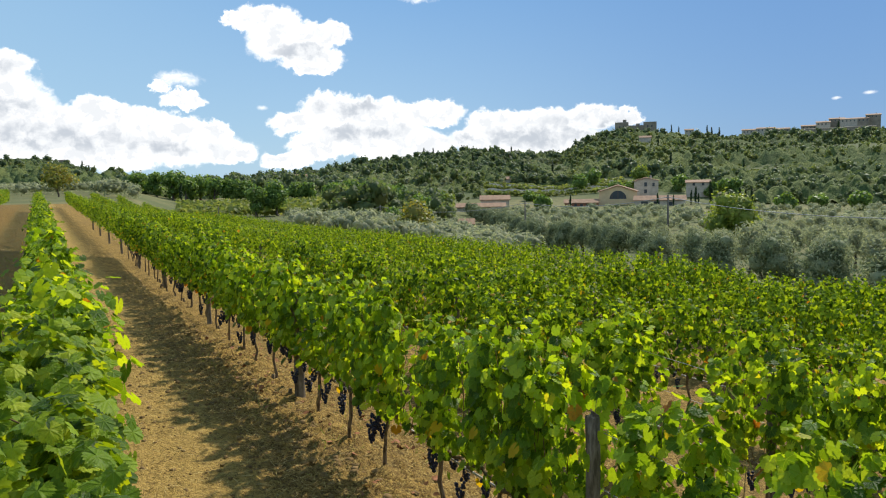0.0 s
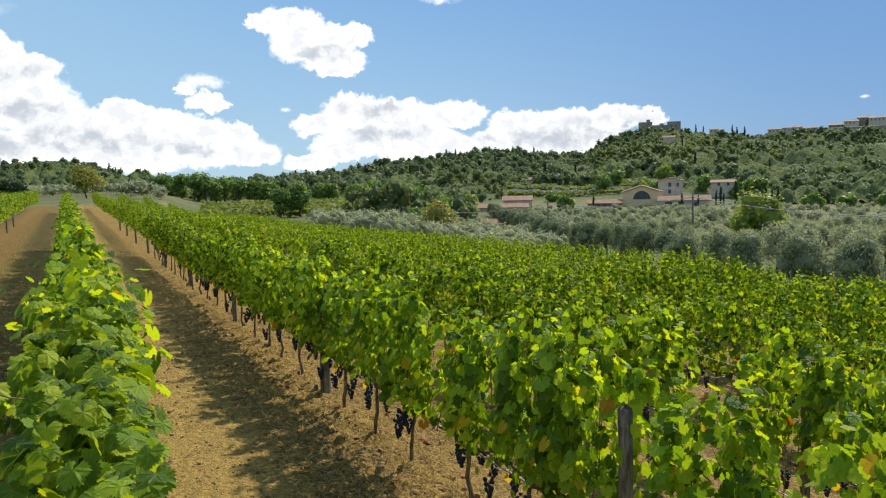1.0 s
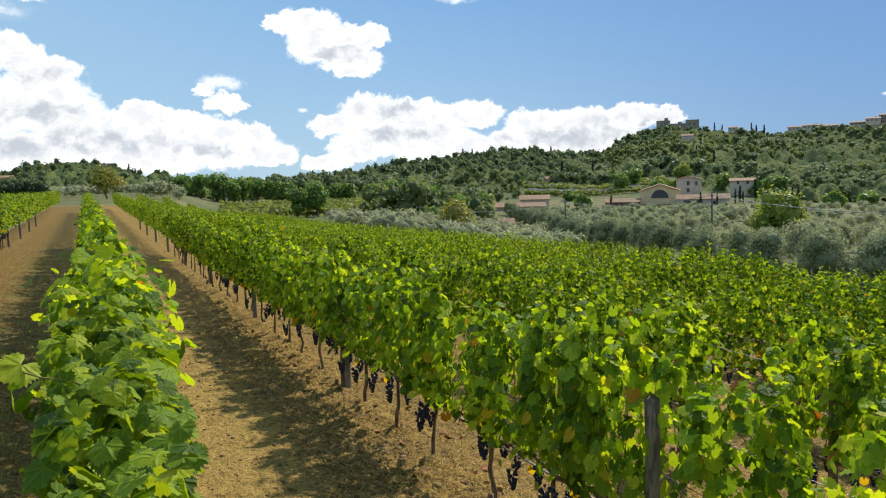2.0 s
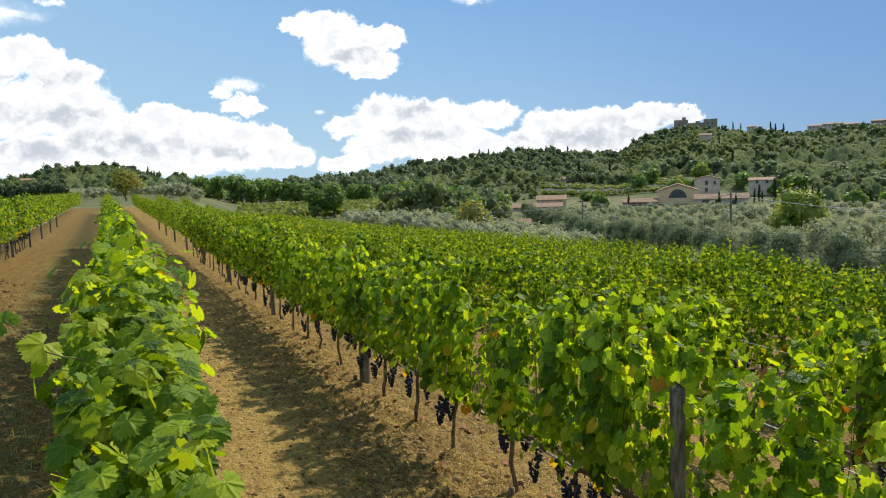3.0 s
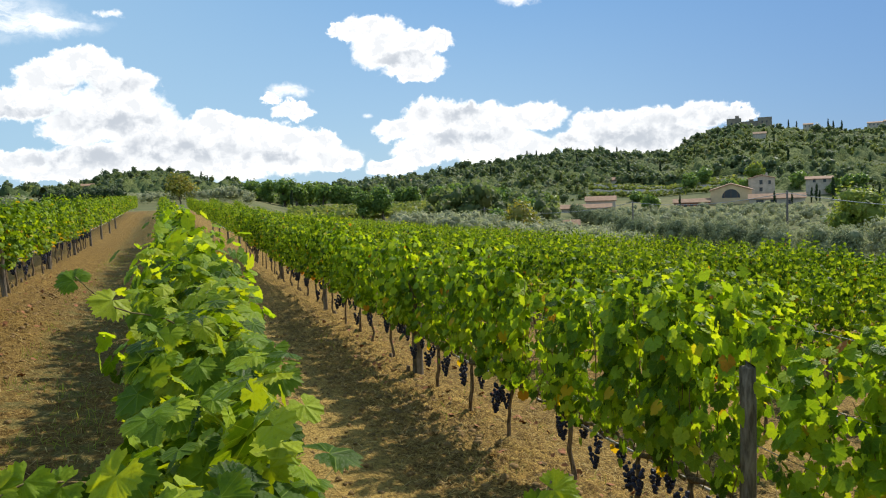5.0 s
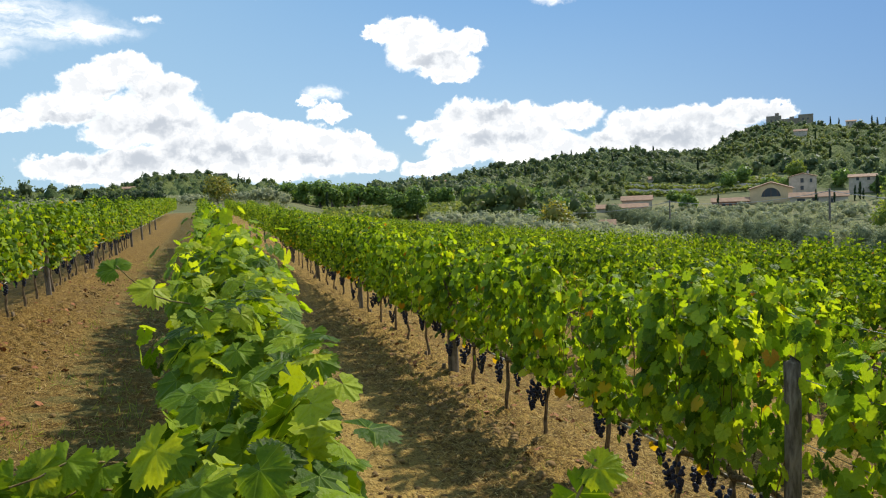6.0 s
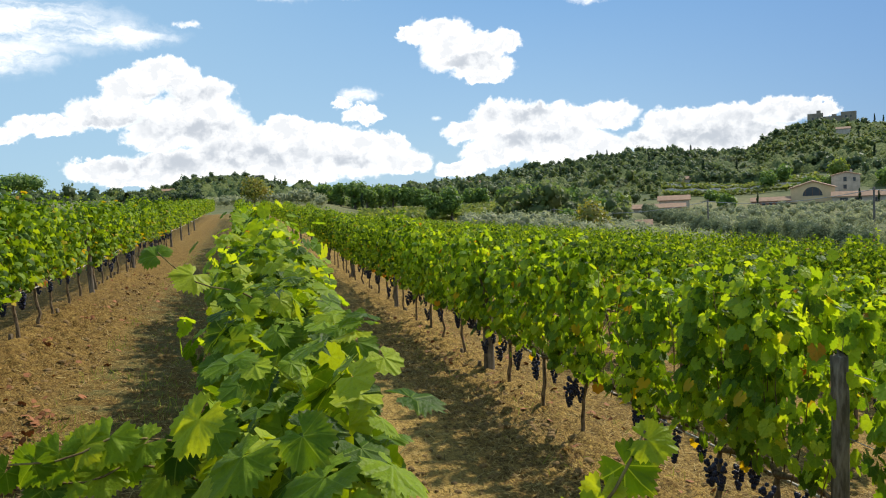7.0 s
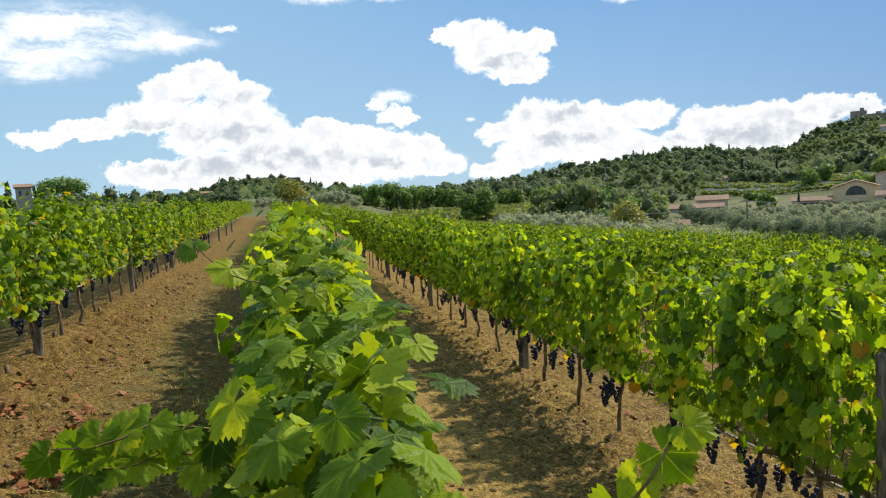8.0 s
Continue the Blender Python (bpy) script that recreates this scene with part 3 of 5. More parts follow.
def canopy(n, length, lo, hi, half, seed, wave=0.09, up=0.3, shoots=15, big=(0.050, 0.094)):
    """Leaf places, normals, tips and sizes for a stretch of trellised vine along y, above the ground at z 0: leaves on stalks round upright shoots."""
    g = np.random.default_rng(seed)
    sy = ((np.arange(shoots) + 0.5) / shoots - 0.5) * length + g.normal(0, 0.03, shoots)
    sx, lean = g.normal(0, 0.3 * half, shoots), g.normal(0, 0.5 * half, shoots)
    drift, top = g.normal(0, 0.09, shoots), hi + 0.11 * np.cos(sy * 3.0 / length) - 0.05 + g.normal(0, wave, shoots)
    flop = np.where(g.random(shoots) < 0.3, g.uniform(0.4, 1.0, shoots), 0.0) * np.where(g.random(shoots) < 0.5, -1, 1)
    foot = lo + g.normal(0, 0.05, shoots)
    k, s = g.integers(shoots, size=n), g.beta(1.1, 0.95, n)
    over = np.clip(s - 0.7, 0, 1)
    turn = np.where(g.random(n) < 0.5, 0.0, np.pi) + g.normal(0, 0.75, n)
    d = np.stack([np.cos(turn), np.sin(turn), np.zeros(n)], 1)
    reach = g.uniform(0.15, 0.62, n) * half * (0.8 + 0.45 * np.sin(np.pi * s)) * (1 - 0.35 * np.clip(s - 0.75, 0, 1) / 0.25)
    # thinner where one vine meets the next
    rim = np.clip((np.abs(sy[k]) / length - 0.36) / 0.14, 0, 1)
    pos = np.stack([sx[k] + lean[k] * s + flop[k] * over * 0.3, sy[k] + drift[k] * s, foot[k] + (top[k] - foot[k]) * s - np.abs(flop[k]) * over * 0.25], 1)
    pos = pos + d * (reach * (1 - 0.45 * rim))[:, None] + np.stack([0 * s, 0 * s, g.normal(-0.015, 0.02, n)], 1)
    crown = np.clip((s - 0.78) * 4.5, 0, 1)
    nrm = d * (0.9 - 0.35 * crown)[:, None] + np.stack([0 * s, 0 * s, up + 0.55 * crown], 1) + g.normal(0, 0.33, (n, 3))
    tip = d * 0.35 + np.stack([0 * s, 0 * s, -0.95 + 0.5 * crown], 1) + g.normal(0, 0.35, (n, 3))
    size = g.uniform(*big, n) * (1 - 0.4 * np.clip((s - 0.82) / 0.18, 0, 1))
    keep = g.random(n) > 0.35 * rim
    return pos[keep], nrm[keep], tip[keep], size[keep]


def foliage_mesh(name, shape, spots, mat, uv=True):
    pos, nrm, tip, size = spots
    v, f = scatter(*shape, pos, nrm, tip, size)
    me = mesh_np(name, v, f, np.tile(shape[0][:, :2], (len(pos), 1)) if uv else None, smooth=False)
    me.materials.append(mat)
    return me


def grape_mesh(seed):
    g = np.random.default_rng(seed)
    sv, sf = ico(1)
    items = []
    for i in range(38):
        h = (i + 0.5) / 38
        r = 0.026 * (1 - h) ** 0.55 + 0.002
        a = g.uniform(0, 6.28)
        items.append((sv * g.uniform(0.0095, 0.0125) + (r * math.cos(a), r * math.sin(a), -0.125 * h), sf))
    v, f = join_np(items)
    me = mesh_np("fruit", v, f, smooth=True)
    me.materials.append(M_GRAPE)
    return me


def trunk_mesh(seed, top=0.55):
    g = np.random.default_rng(seed)
    n = 8
    z = np.linspace(-0.06, top, n)
    pts = np.stack([np.cumsum(g.normal(0, 0.012, n)), np.cumsum(g.normal(0, 0.014, n)), z], 1)
    pts[:, :2] -= pts[0, :2]
    rad = np.linspace(0.020, 0.014, n) * g.uniform(0.85, 1.2, n)
    rad[0] *= 1.6
    arms = []
    for s in (-1, 1):
        yy = np.linspace(0, 0.45 * s, 6)
        arms.append(tube(np.stack([pts[-1, 0] + g.normal(0, 0.012, 6), pts[-1, 1] + yy, top - 0.02 + 0.03 * np.sin(np.abs(yy) * 6) + g.normal(0, 0.008, 6)], 1), np.linspace(0.017, 0.010, 6), 6))
    stump = []
    if seed % 2:
        o = g.uniform(0.03, 0.06)
        stump = [tube([(o, 0.05, -0.05), (o + 0.01, 0.055, 0.05), (o, 0.06, 0.13)], [0.028, 0.025, 0.021], 6)]
    return tube_mesh("trunk", [tube(pts, rad, 7)] + arms + stump)


def shoot_mesh(seed, lo, hi):
    g = np.random.default_rng(seed)
    lean = g.normal(0, 0.12)
    z = np.linspace(lo, hi + g.uniform(-0.25, 0.0), 6)
    return tube_mesh("shoot", [tube(np.stack([lean * np.linspace(0, 1, 6) ** 2 + g.normal(0, 0.014, 6), g.normal(0, 0.022, 6), z], 1), np.linspace(0.0045, 0.002, 6), 4)])


GRAPES = [grape_mesh(i) for i in range(4)]
TRUNKS = [trunk_mesh(i) for i in range(6)]
for me in TRUNKS:
    me.materials.append(M_BARK)
SHOOTS = [shoot_mesh(i, 0.53, 1.40) for i in range(6)]
for me in SHOOTS:
    me.materials.append(M_SHOOT)


def vine(seed, shape, count, lo, hi, half, mat, bunches=4, scale=1.0, turning=True):
    """One vine at the origin: trunk with its two arms, shoots, foliage and bunches."""
    g = np.random.default_rng(100 + seed)
    ob = thing("grapevine", label="trellised grapevine with lobed green leaves on dry soil", category="grapevine", group="vines of the vineyard")
    piece("trunk", TRUNKS[seed % 6], None, ob)
    for i in range(6):
        piece("shoot", SHOOTS[int(g.integers(6))], None, ob).location = (g.normal(0, 0.02), -0.42 + 0.165 * i + g.normal(0, 0.03), 0)
    spots = canopy(count, 0.92, lo, hi, half, seed)
    piece("foliage", foliage_mesh("foliage", shape, (spots[0], spots[1], spots[2], spots[3] * scale), mat), None, ob)
    if turning:
        low = canopy(9, 0.9, lo - 0.02, lo + 0.5, half * 1.15, seed + 500, 0.05)
        piece("yellow_leaves", foliage_mesh("yellow_leaves", shape, low, M_VINE_YELLOW), None, ob, "yellowed old leaves low on the vine")
    for i in range(bunches):
        b = piece("fruit", GRAPES[int(g.integers(4))], None, ob, "ripe dark blue grapes")
        b.location = (g.normal(0, 0.10), g.uniform(-0.4, 0.4), lo - 0.08 + g.uniform(-0.03, 0.06))
        b.rotation_euler = (0, 0, g.uniform(0, 6))
        b.scale = [g.uniform(0.95, 1.35)] * 3
    return ob


def row_x(name):
    return {"LLL": -4.1, "LL": -1.75, "L": 0.62, "R1": 3.0, "R2": 5.37, "R3": 7.75, "R4": 10.1, "R5": 12.5, "R6": 14.85}[name]


SPACING = 0.86
near_kinds = [vine(i, LEAFM, 640, 0.57, 1.48, 0.18, M_VINE_NEAR, 4, 1.0) for i in range(6)]
mid_kinds = [vine(10 + i, LEAFS, 720, 0.57, 1.48, 0.20, M_VINE, 2, 1.0) for i in range(5)]
bush_kinds = [vine(20 + i, LEAFM, 640, 0.30, 1.46, 0.22, M_VINE_NEAR, 1, 1.2, False) for i in range(5)]
used = set()


def plant(kinds, x, y, z, g, tall=1.0):
    k = kinds[int(g.integers(len(kinds)))]
    flip = math.pi if g.random() < 0.5 else 0.0
    m = Matrix.Translation((x, y, z)) @ Matrix.Rotation(flip + g.normal(0, 0.05), 4, "Z")
    s = g.uniform(0.95, 1.06)
    if k.name not in used:
        used.add(k.name)
        ob = k
        ob.matrix_basis = m
    else:
        ob = copy_thing(k, m)
    ob.scale = (s * g.uniform(0.9, 1.12), 1.0, s * tall)


def far_row(x, y0, y1, seed):
    """The distant rest of a row as one mass of leaves."""
    g = np.random.default_rng(seed)
    parts = []
    y = y0
    while y < y1:
        n = int(np.interp(y, [15, 40, 100], [520, 330, 170]))
        pos, nrm, tip, size = canopy(n, 1.0, 0.6, 1.5, 0.19, int(g.integers(1000)), 0.07)
        pos = pos + (x, y, 0)
        pos[:, 2] += height(pos[:, 0] * 0 + x, pos[:, 1])
        parts.append((pos, nrm, tip, size * np.interp(y, [15, 40, 100], [0.95, 1.1, 1.5])))
        y += 1.0
    spots = tuple(np.concatenate(q) for q in zip(*parts))
    me = foliage_mesh("vine_row", LEAF2, spots, M_VINE)
    return tagged(new("vine_row", me), "distant stretch of a trellised vine row, green with autumn tints", "vine row", "rows of the vineyard", "stuff")


def build_rows():
    g = np.random.default_rng(5)
    plan = [("LLL", 2.0, 9.0), ("LL", -2.0, 26.0), ("L", 4.35, 26.0), ("R1", -1.2, 26.0), ("R2", -1.6, 16.0), ("R3", -1.0, 14.0), ("R4", 0.5, 14.0), ("R5", 1.5, 14.0), ("R6", 4.0, 14.0)]
    # places of the vines along the row beside the path
    beside = [-1.2, -0.3, 0.4, 1.2, 2.15, 3.2, 3.69, 4.48, 5.43, 6.2, 7.14, 8.0, 8.74, 9.71, 10.5, 11.27, 12.1]
    for name, a, b in plan:
        x = row_x(name)
        ys = list(np.arange(a, b, SPACING))
        if name == "R1":
            ys = beside + [y for y in np.arange(12.96, b, SPACING)]
        if name == "R2":
            ys = [y for y in np.arange(a, 3.9, SPACING)] + [y for y in np.arange(5.25, b, SPACING)]
        for y in ys:
            y = float(y)
            if name == "L":
                kinds = bush_kinds if y < 12 else mid_kinds
            elif name == "R1":
                kinds = near_kinds if y < 12 else mid_kinds
            elif name == "R2":
                kinds = near_kinds if y < 6 else mid_kinds
            else:
                kinds = mid_kinds
            tall = g.uniform(0.92, 1.05) * (0.95 if name == "LL" or name == "R1" and y < 2.6 else 1.0)
            plant(kinds, x + g.normal(0, 0.02), y, H(x, y), g, tall)
        end = {"LLL": 78, "LL": 78, "L": 62, "R1": 80}.get(name, 84)
        far_row(x, b, end, hash_of(name))


def hash_of(name):
    return sum(ord(c) * (i + 3) for i, c in enumerate(name))


build_rows()
for kind_list in (near_kinds, mid_kinds, bush_kinds):
    for k in kind_list:
        if k.name not in used:
            plant([k], row_x("R2"), -3.2 - 0.9 * len(used) % 5, H(5.37, -3), np.random.default_rng(3))


# ---- posts and wires ----
def post_mesh(seed, h=1.25, r=0.038):
    g = np.random.default_rng(seed)
    z = np.array([-0.1, 0.0, 0.35, 0.7, 1.0, h - 0.02, h])
    pts = np.stack([g.normal(0, 0.006, 7), g.normal(0, 0.006, 7), z], 1)
    rad = r * g.uniform(0.94, 1.06, 7)
    rad[-1] = r * 0.8
    return tube_mesh("post", [tube(pts, rad, 10)])


POSTS = [post_mesh(i) for i in range(3)]
for me in POSTS:
    me.materials.append(M_POST)


def posts_and_wires():
    g = np.random.default_rng(9)
    for name in ("LLL", "LL", "L", "R1", "R2", "R3", "R4", "R5", "R6"):
        x = row_x(name)
        first = {"R1": 2.8, "LL": 12.2, "L": 4.9}.get(name, 3.6)
        y = first - (5.03 if name not in ("LL", "L") else 4.75)
        while y < (45 if name in ("LL", "R1") else 24):
            ob = new("vine_post", POSTS[int(g.integers(3))])
            tagged(ob, "weathered grey round wooden post in a vine row", "post", "posts of the vineyard")
            if y > 0.8 or name not in ("L",):
                ob.location = (x if name == "R1" else x + 0.05, y - (0.05 if name == "R1" else 0.0), H(x, y))
            else:
                ob.location = (x, -3.5, H(x, -3.5))
            ob.rotation_euler = (g.normal(0, 0.015), g.normal(0, 0.015), g.uniform(0, 6))
            if name == "R1" and 7 < y < 9:
                ob.scale = (1.6, 1.6, 1.0)
            y += 5.03 if name not in ("LL", "L") else 4.75
        for z, kind, mat, r in ((0.50, "irrigation_hose", M_HOSE, 0.008), (0.85, "trellis_wire", M_WIRE, 0.002), (1.15, "trellis_wire", M_WIRE, 0.002)):
            ys = np.arange(-2 if name != "L" else 2.4, 60, 1.25)
            pts = np.stack([np.full(len(ys), x + 0.03), ys, height(np.full(len(ys), x), ys) + z + 0.018 * np.sin(ys * 2.5)], 1)
            ob = new(kind, tube_mesh(kind, [tube(pts, r, 5)]))
            ob.data.materials.append(mat)
            tagged(ob, "drip hose hung along the vines" if z < 0.6 else "thin galvanised wire strung between the vineyard posts", "hose" if z < 0.6 else "wire", "lines of the trellis")


posts_and_wires()


# ---- the nearest vines, leaf by leaf ----
def curled_leaf(seed):
    g = np.random.default_rng(seed)
    v, f = LEAF0[0].copy(), LEAF0[1]
    uvs = v[:, :2].copy()
    v[:, 2] += g.uniform(-0.45, 0.1) * v[:, 1] ** 2 - g.uniform(-0.1, 0.3) * v[:, 0] ** 2 + g.uniform(-0.25, 0.25) * v[:, 0] * np.abs(v[:, 0]) + 0.05 * np.sin(9 * v[:, 0] + seed) * np.cos(8 * v[:, 1])
    v[:, 0] *= g.uniform(0.88, 1.1)
    me = mesh_np("leaf", v, f, uvs, smooth=True)
    me.materials.append(M_VINE_LEAF)
    return me


LEAVES = [curled_leaf(i) for i in range(8)]


def put_leaf(parent, origin, pos, nrm, tip, size, g):
    n = Vector(nrm).normalized()
    t = Vector(tip)
    t = (t - t.dot(n) * n).normalized()
    m = Matrix((t.cross(n), t, n)).transposed().to_4x4()
    ob = new("leaf", LEAVES[int(g.integers(8))])
    ob.parent = parent
    ob.matrix_basis = Matrix.Translation(Vector(pos) - Vector(origin)) @ m @ Matrix.Scale(size, 4)
    return ob


def near_vine(y, seed, count, lo, hi, half, canes=()):
    """A vine whose leaves are single pieces. canes: bent shoots with leaves along them, in world places."""
    g = np.random.default_rng(seed)
    x = row_x("L") - 0.06
    z = H(x, y)
    o = (x, y, z)
    ob = thing("grapevine", o, "bushy grapevine with large veined leaves, hanging over the path", "grapevine", "vines of the vineyard")
    piece("trunk", TRUNKS[seed % 6], None, ob)
    for i in range(7):
        sh = piece("shoot", SHOOTS[i % 6], None, ob)
        sh.location, sh.scale = (g.normal(0, 0.05), -0.42 + 0.14 * i, 0.1), (1, 1, 0.8 * hi / 1.4)
    pos, nrm, tip, size = canopy(count, 1.0, lo + 0.25, hi, half, seed, 0.07, 0.45, 13, (0.07, 0.115))
    nrm, tip = nrm * (0.75, 0.75, 1.0) + g.normal(0, 0.12, nrm.shape) + (0, -0.3, 0.2), tip + g.normal(0, 0.3, tip.shape) + (0, -0.2, 0)

    def inside(q):
        """Within the hedge's sides and under its top."""
        right = np.interp(q[..., 1], [0.7, 1.1, 1.5, 1.8, 2.3, 3.4], [0.67, 0.67, 0.71, 0.71, 0.78, 0.81])
        left = np.interp(q[..., 1], [0.7, 1.2, 2.0, 3.4], [0.38, 0.39, 0.38, 0.34])
        roof = np.interp(q[..., 1], [0.5, 0.75, 1.2, 2.5], [1.60, 1.84, 1.95, 2.05])
        return (q[..., 0] < right) & (q[..., 0] > left) & (q[..., 2] < roof) & ((q[..., 1] > 0.55) | (q[..., 2] < 1.3))

    for a, b, c, d in zip(pos + o, nrm, tip, size):
        if inside(a):
            put_leaf(ob, o, a, b, c, d, g)
    inner = canopy(820, 1.0, lo, hi - 0.07, half * 1.0, seed + 300, 0.05, 0.4, 13, (0.065, 0.11))
    keep = inside(inner[0] + o)
    tagged(piece("inner_foliage", foliage_mesh("inner_foliage", LEAFM, tuple(q[keep] for q in inner), M_VINE_INNER), None, ob), kind="stuff")
    for line, sizes in canes:
        pts = np.array(line, float)
        fine = np.stack([np.interp(np.linspace(0, 1, 9), np.linspace(0, 1, len(pts)), pts[:, i]) for i in range(3)], 1)
        me = tube_mesh("cane", [tube(fine - o + 0.012 * np.sin(np.linspace(0, 7, 9))[:, None] * np.array([0.4, 1.0, 1.0]), np.linspace(0.0028, 0.0018, 9), 5)])
        piece("cane", me, M_SHOOT, ob, "thin reddish leaf-bearing shoot")
        for i, s in enumerate(sizes):
            f = (i + 1) / len(sizes)
            at = np.array([np.interp(f, np.linspace(0, 1, len(pts)), pts[:, k]) for k in range(3)])
            d = unit(pts[-1] - pts[0])
            sd = 1 if i % 2 else -1
            nr = np.array([-0.5, -0.75, 0.2] if seed == 41 else [0.2 * sd, -0.75, 0.5]) + g.normal(0, 0.2, 3)
            tp = d * 0.5 + np.array([sd * -d[1], sd * d[0], 0]) * 0.7 + (0, 0, -0.9) + g.normal(0, 0.2, 3)
            put_leaf(ob, o, at, nr, tp, s, g)
    return ob


near_vine(0.98, 41, 390, 0.30, 1.47, 0.20, [
    ([(0.62, 0.86, 1.50), (0.84, 0.77, 1.68), (0.92, 0.75, 1.77)], [0.045, 0.06, 0.07, 0.055, 0.065, 0.05]),
])
near_vine(1.80, 42, 370, 0.28, 1.47, 0.20, [
    ([(0.44, 1.42, 1.58), (0.23, 1.36, 1.685), (0.07, 1.33, 1.655)], [0.07, 0.08, 0.085, 0.08, 0.075, 0.08, 0.07, 0.06]),
    ([(0.42, 1.44, 1.50), (0.25, 1.38, 1.63), (0.12, 1.35, 1.61)], [0.075, 0.085, 0.08, 0.075, 0.08, 0.065]),
    ([(0.54, 2.16, 1.76), (0.386, 2.20, 1.84), (0.235, 2.30, 1.93)], [0.08, 0.095, 0.09]),
])
near_vine(2.65, 43, 330, 0.28, 1.50, 0.22)
near_vine(3.50, 44, 330, 0.28, 1.50, 0.22)
plan_left = [(0.1, 45), (-0.8, 46)]
for yy, sd in plan_left:
    near_vine(yy, sd, 120, 0.28, 0.95, 0.22)


# ---- trees ----
SPRIG = (np.array([(-0.5, -0.1, 0), (0.0, -0.5, 0.05), (0.5, -0.1, 0), (0.0, 0.6, -0.08)], float), np.array([(0, 1, 2), (0, 2, 3)]))
SLIVER = (np.array([(-0.16, 0, 0), (0.0, -0.5, 0.04), (0.16, 0, 0), (0.0, 0.5, -0.06)], float), np.array([(0, 1, 2), (0, 2, 3)]))
CORE = ico(1)


def crown_arrays(lobes, n, size, shape, g, core=0.72, droop=0.2):
    """Leaf clumps on the outside of several lobes (cx, cy, cz, rx, ry, rz), and a rough core in each."""
    lobes = np.array(lobes, float)
    pick = g.choice(len(lobes), n, p=(w := lobes[:, 3] * lobes[:, 5]) / w.sum())
    d = unit(g.normal(0, 1, (n, 3)))
    r = g.uniform(0.62, 1.12, n)[:, None]
    pos = lobes[pick, :3] + d * lobes[pick, 3:] * r
    nrm = d + g.normal(0, 0.55, (n, 3)) + (0, 0, 0.25)
    tip = g.normal(0, 1, (n, 3)) + (0, 0, -droop)
    items = [scatter(*shape, pos, nrm, tip, size * g.uniform(0.6, 1.35, n))]
    if core:
        for q in lobes:
            bump = 1 + 0.18 * np.sin(CORE[0] @ g.normal(0, 3, (3, 1)) + g.uniform(0, 6))
            items.append((CORE[0] * q[3:] * core * bump + q[:3], CORE[1]))
    return join_np(items)


def tree_kind(name, lobes, n, size, mat, seed, shape=SPRIG, trunk=(0.12, 1.2), label="", category="tree", group="", core=0.72, droop=0.2, limbs=4):
    """A tree at the origin: tapered trunk with limbs, and a crown of clumps."""
    g = np.random.default_rng(seed)
    ob = thing(name, label=label, category=category, group=group)
    r, h = trunk
    top = max(q[2] for q in lobes)
    base = np.stack([np.cumsum(g.normal(0, r * 0.25, 6)), np.cumsum(g.normal(0, r * 0.25, 6)), np.linspace(-0.3, h, 6)], 1)
    tubes = [tube(base, np.linspace(r * 1.3, r * 0.8, 6), 7)]
    for i in range(limbs):
        q = lobes[int(g.integers(len(lobes)))]
        end = np.array(q[:3])
        mid = 0.5 * (base[-1] + end) + g.normal(0, 0.12 * h + 0.02, 3)
        tubes.append(tube([base[-1], mid, end], [r * 0.6, r * 0.4, r * 0.15], 5))
    piece("trunk", tube_mesh("trunk", tubes), M_TRUNK, ob)
    v, f = crown_arrays(lobes, n, size, shape, g, core, droop)
    piece("crown", mesh_np("crown", v, f), mat, ob)
    return ob


def lobes_round(g, r, h, z0, count, squash=1.0):
    out = []
    for i in range(count):
        a, f = g.uniform(0, 6.28), math.sqrt(g.random())
        z = z0 + h * g.uniform(0.15, 0.85)
        k = 1 - abs((z - z0) / h - 0.42) * 1.1
        out.append((r * 0.62 * f * k * math.cos(a), r * 0.62 * f * k * math.sin(a), z, r * g.uniform(0.36, 0.55), r * g.uniform(0.36, 0.55), r * squash * g.uniform(0.32, 0.5)))
    return out


CAM0 = (0.5, -0.1, 2.48)


def spot(az_deg, dist):
    a = radians(az_deg)
    x, y = CAM0[0] + dist * math.sin(a), CAM0[1] + dist * math.cos(a)
    return x, y, H(x, y)


def stand(ob, x, y, z, s=1.0, turn=0.0, up=None):
    ob.matrix_basis = Matrix.Translation((x, y, z)) @ Matrix.Rotation(turn, 4, "Z") @ Matrix.Diagonal((s, s, up or s, 1))
    return ob


def copy_at(ob, x, y, z, s=1.0, turn=0.0, up=None):
    made = copy_thing(ob, Matrix.Translation((x, y, z)) @ Matrix.Rotation(turn, 4, "Z"))
    made.scale = (s, s, up or s)
    return made


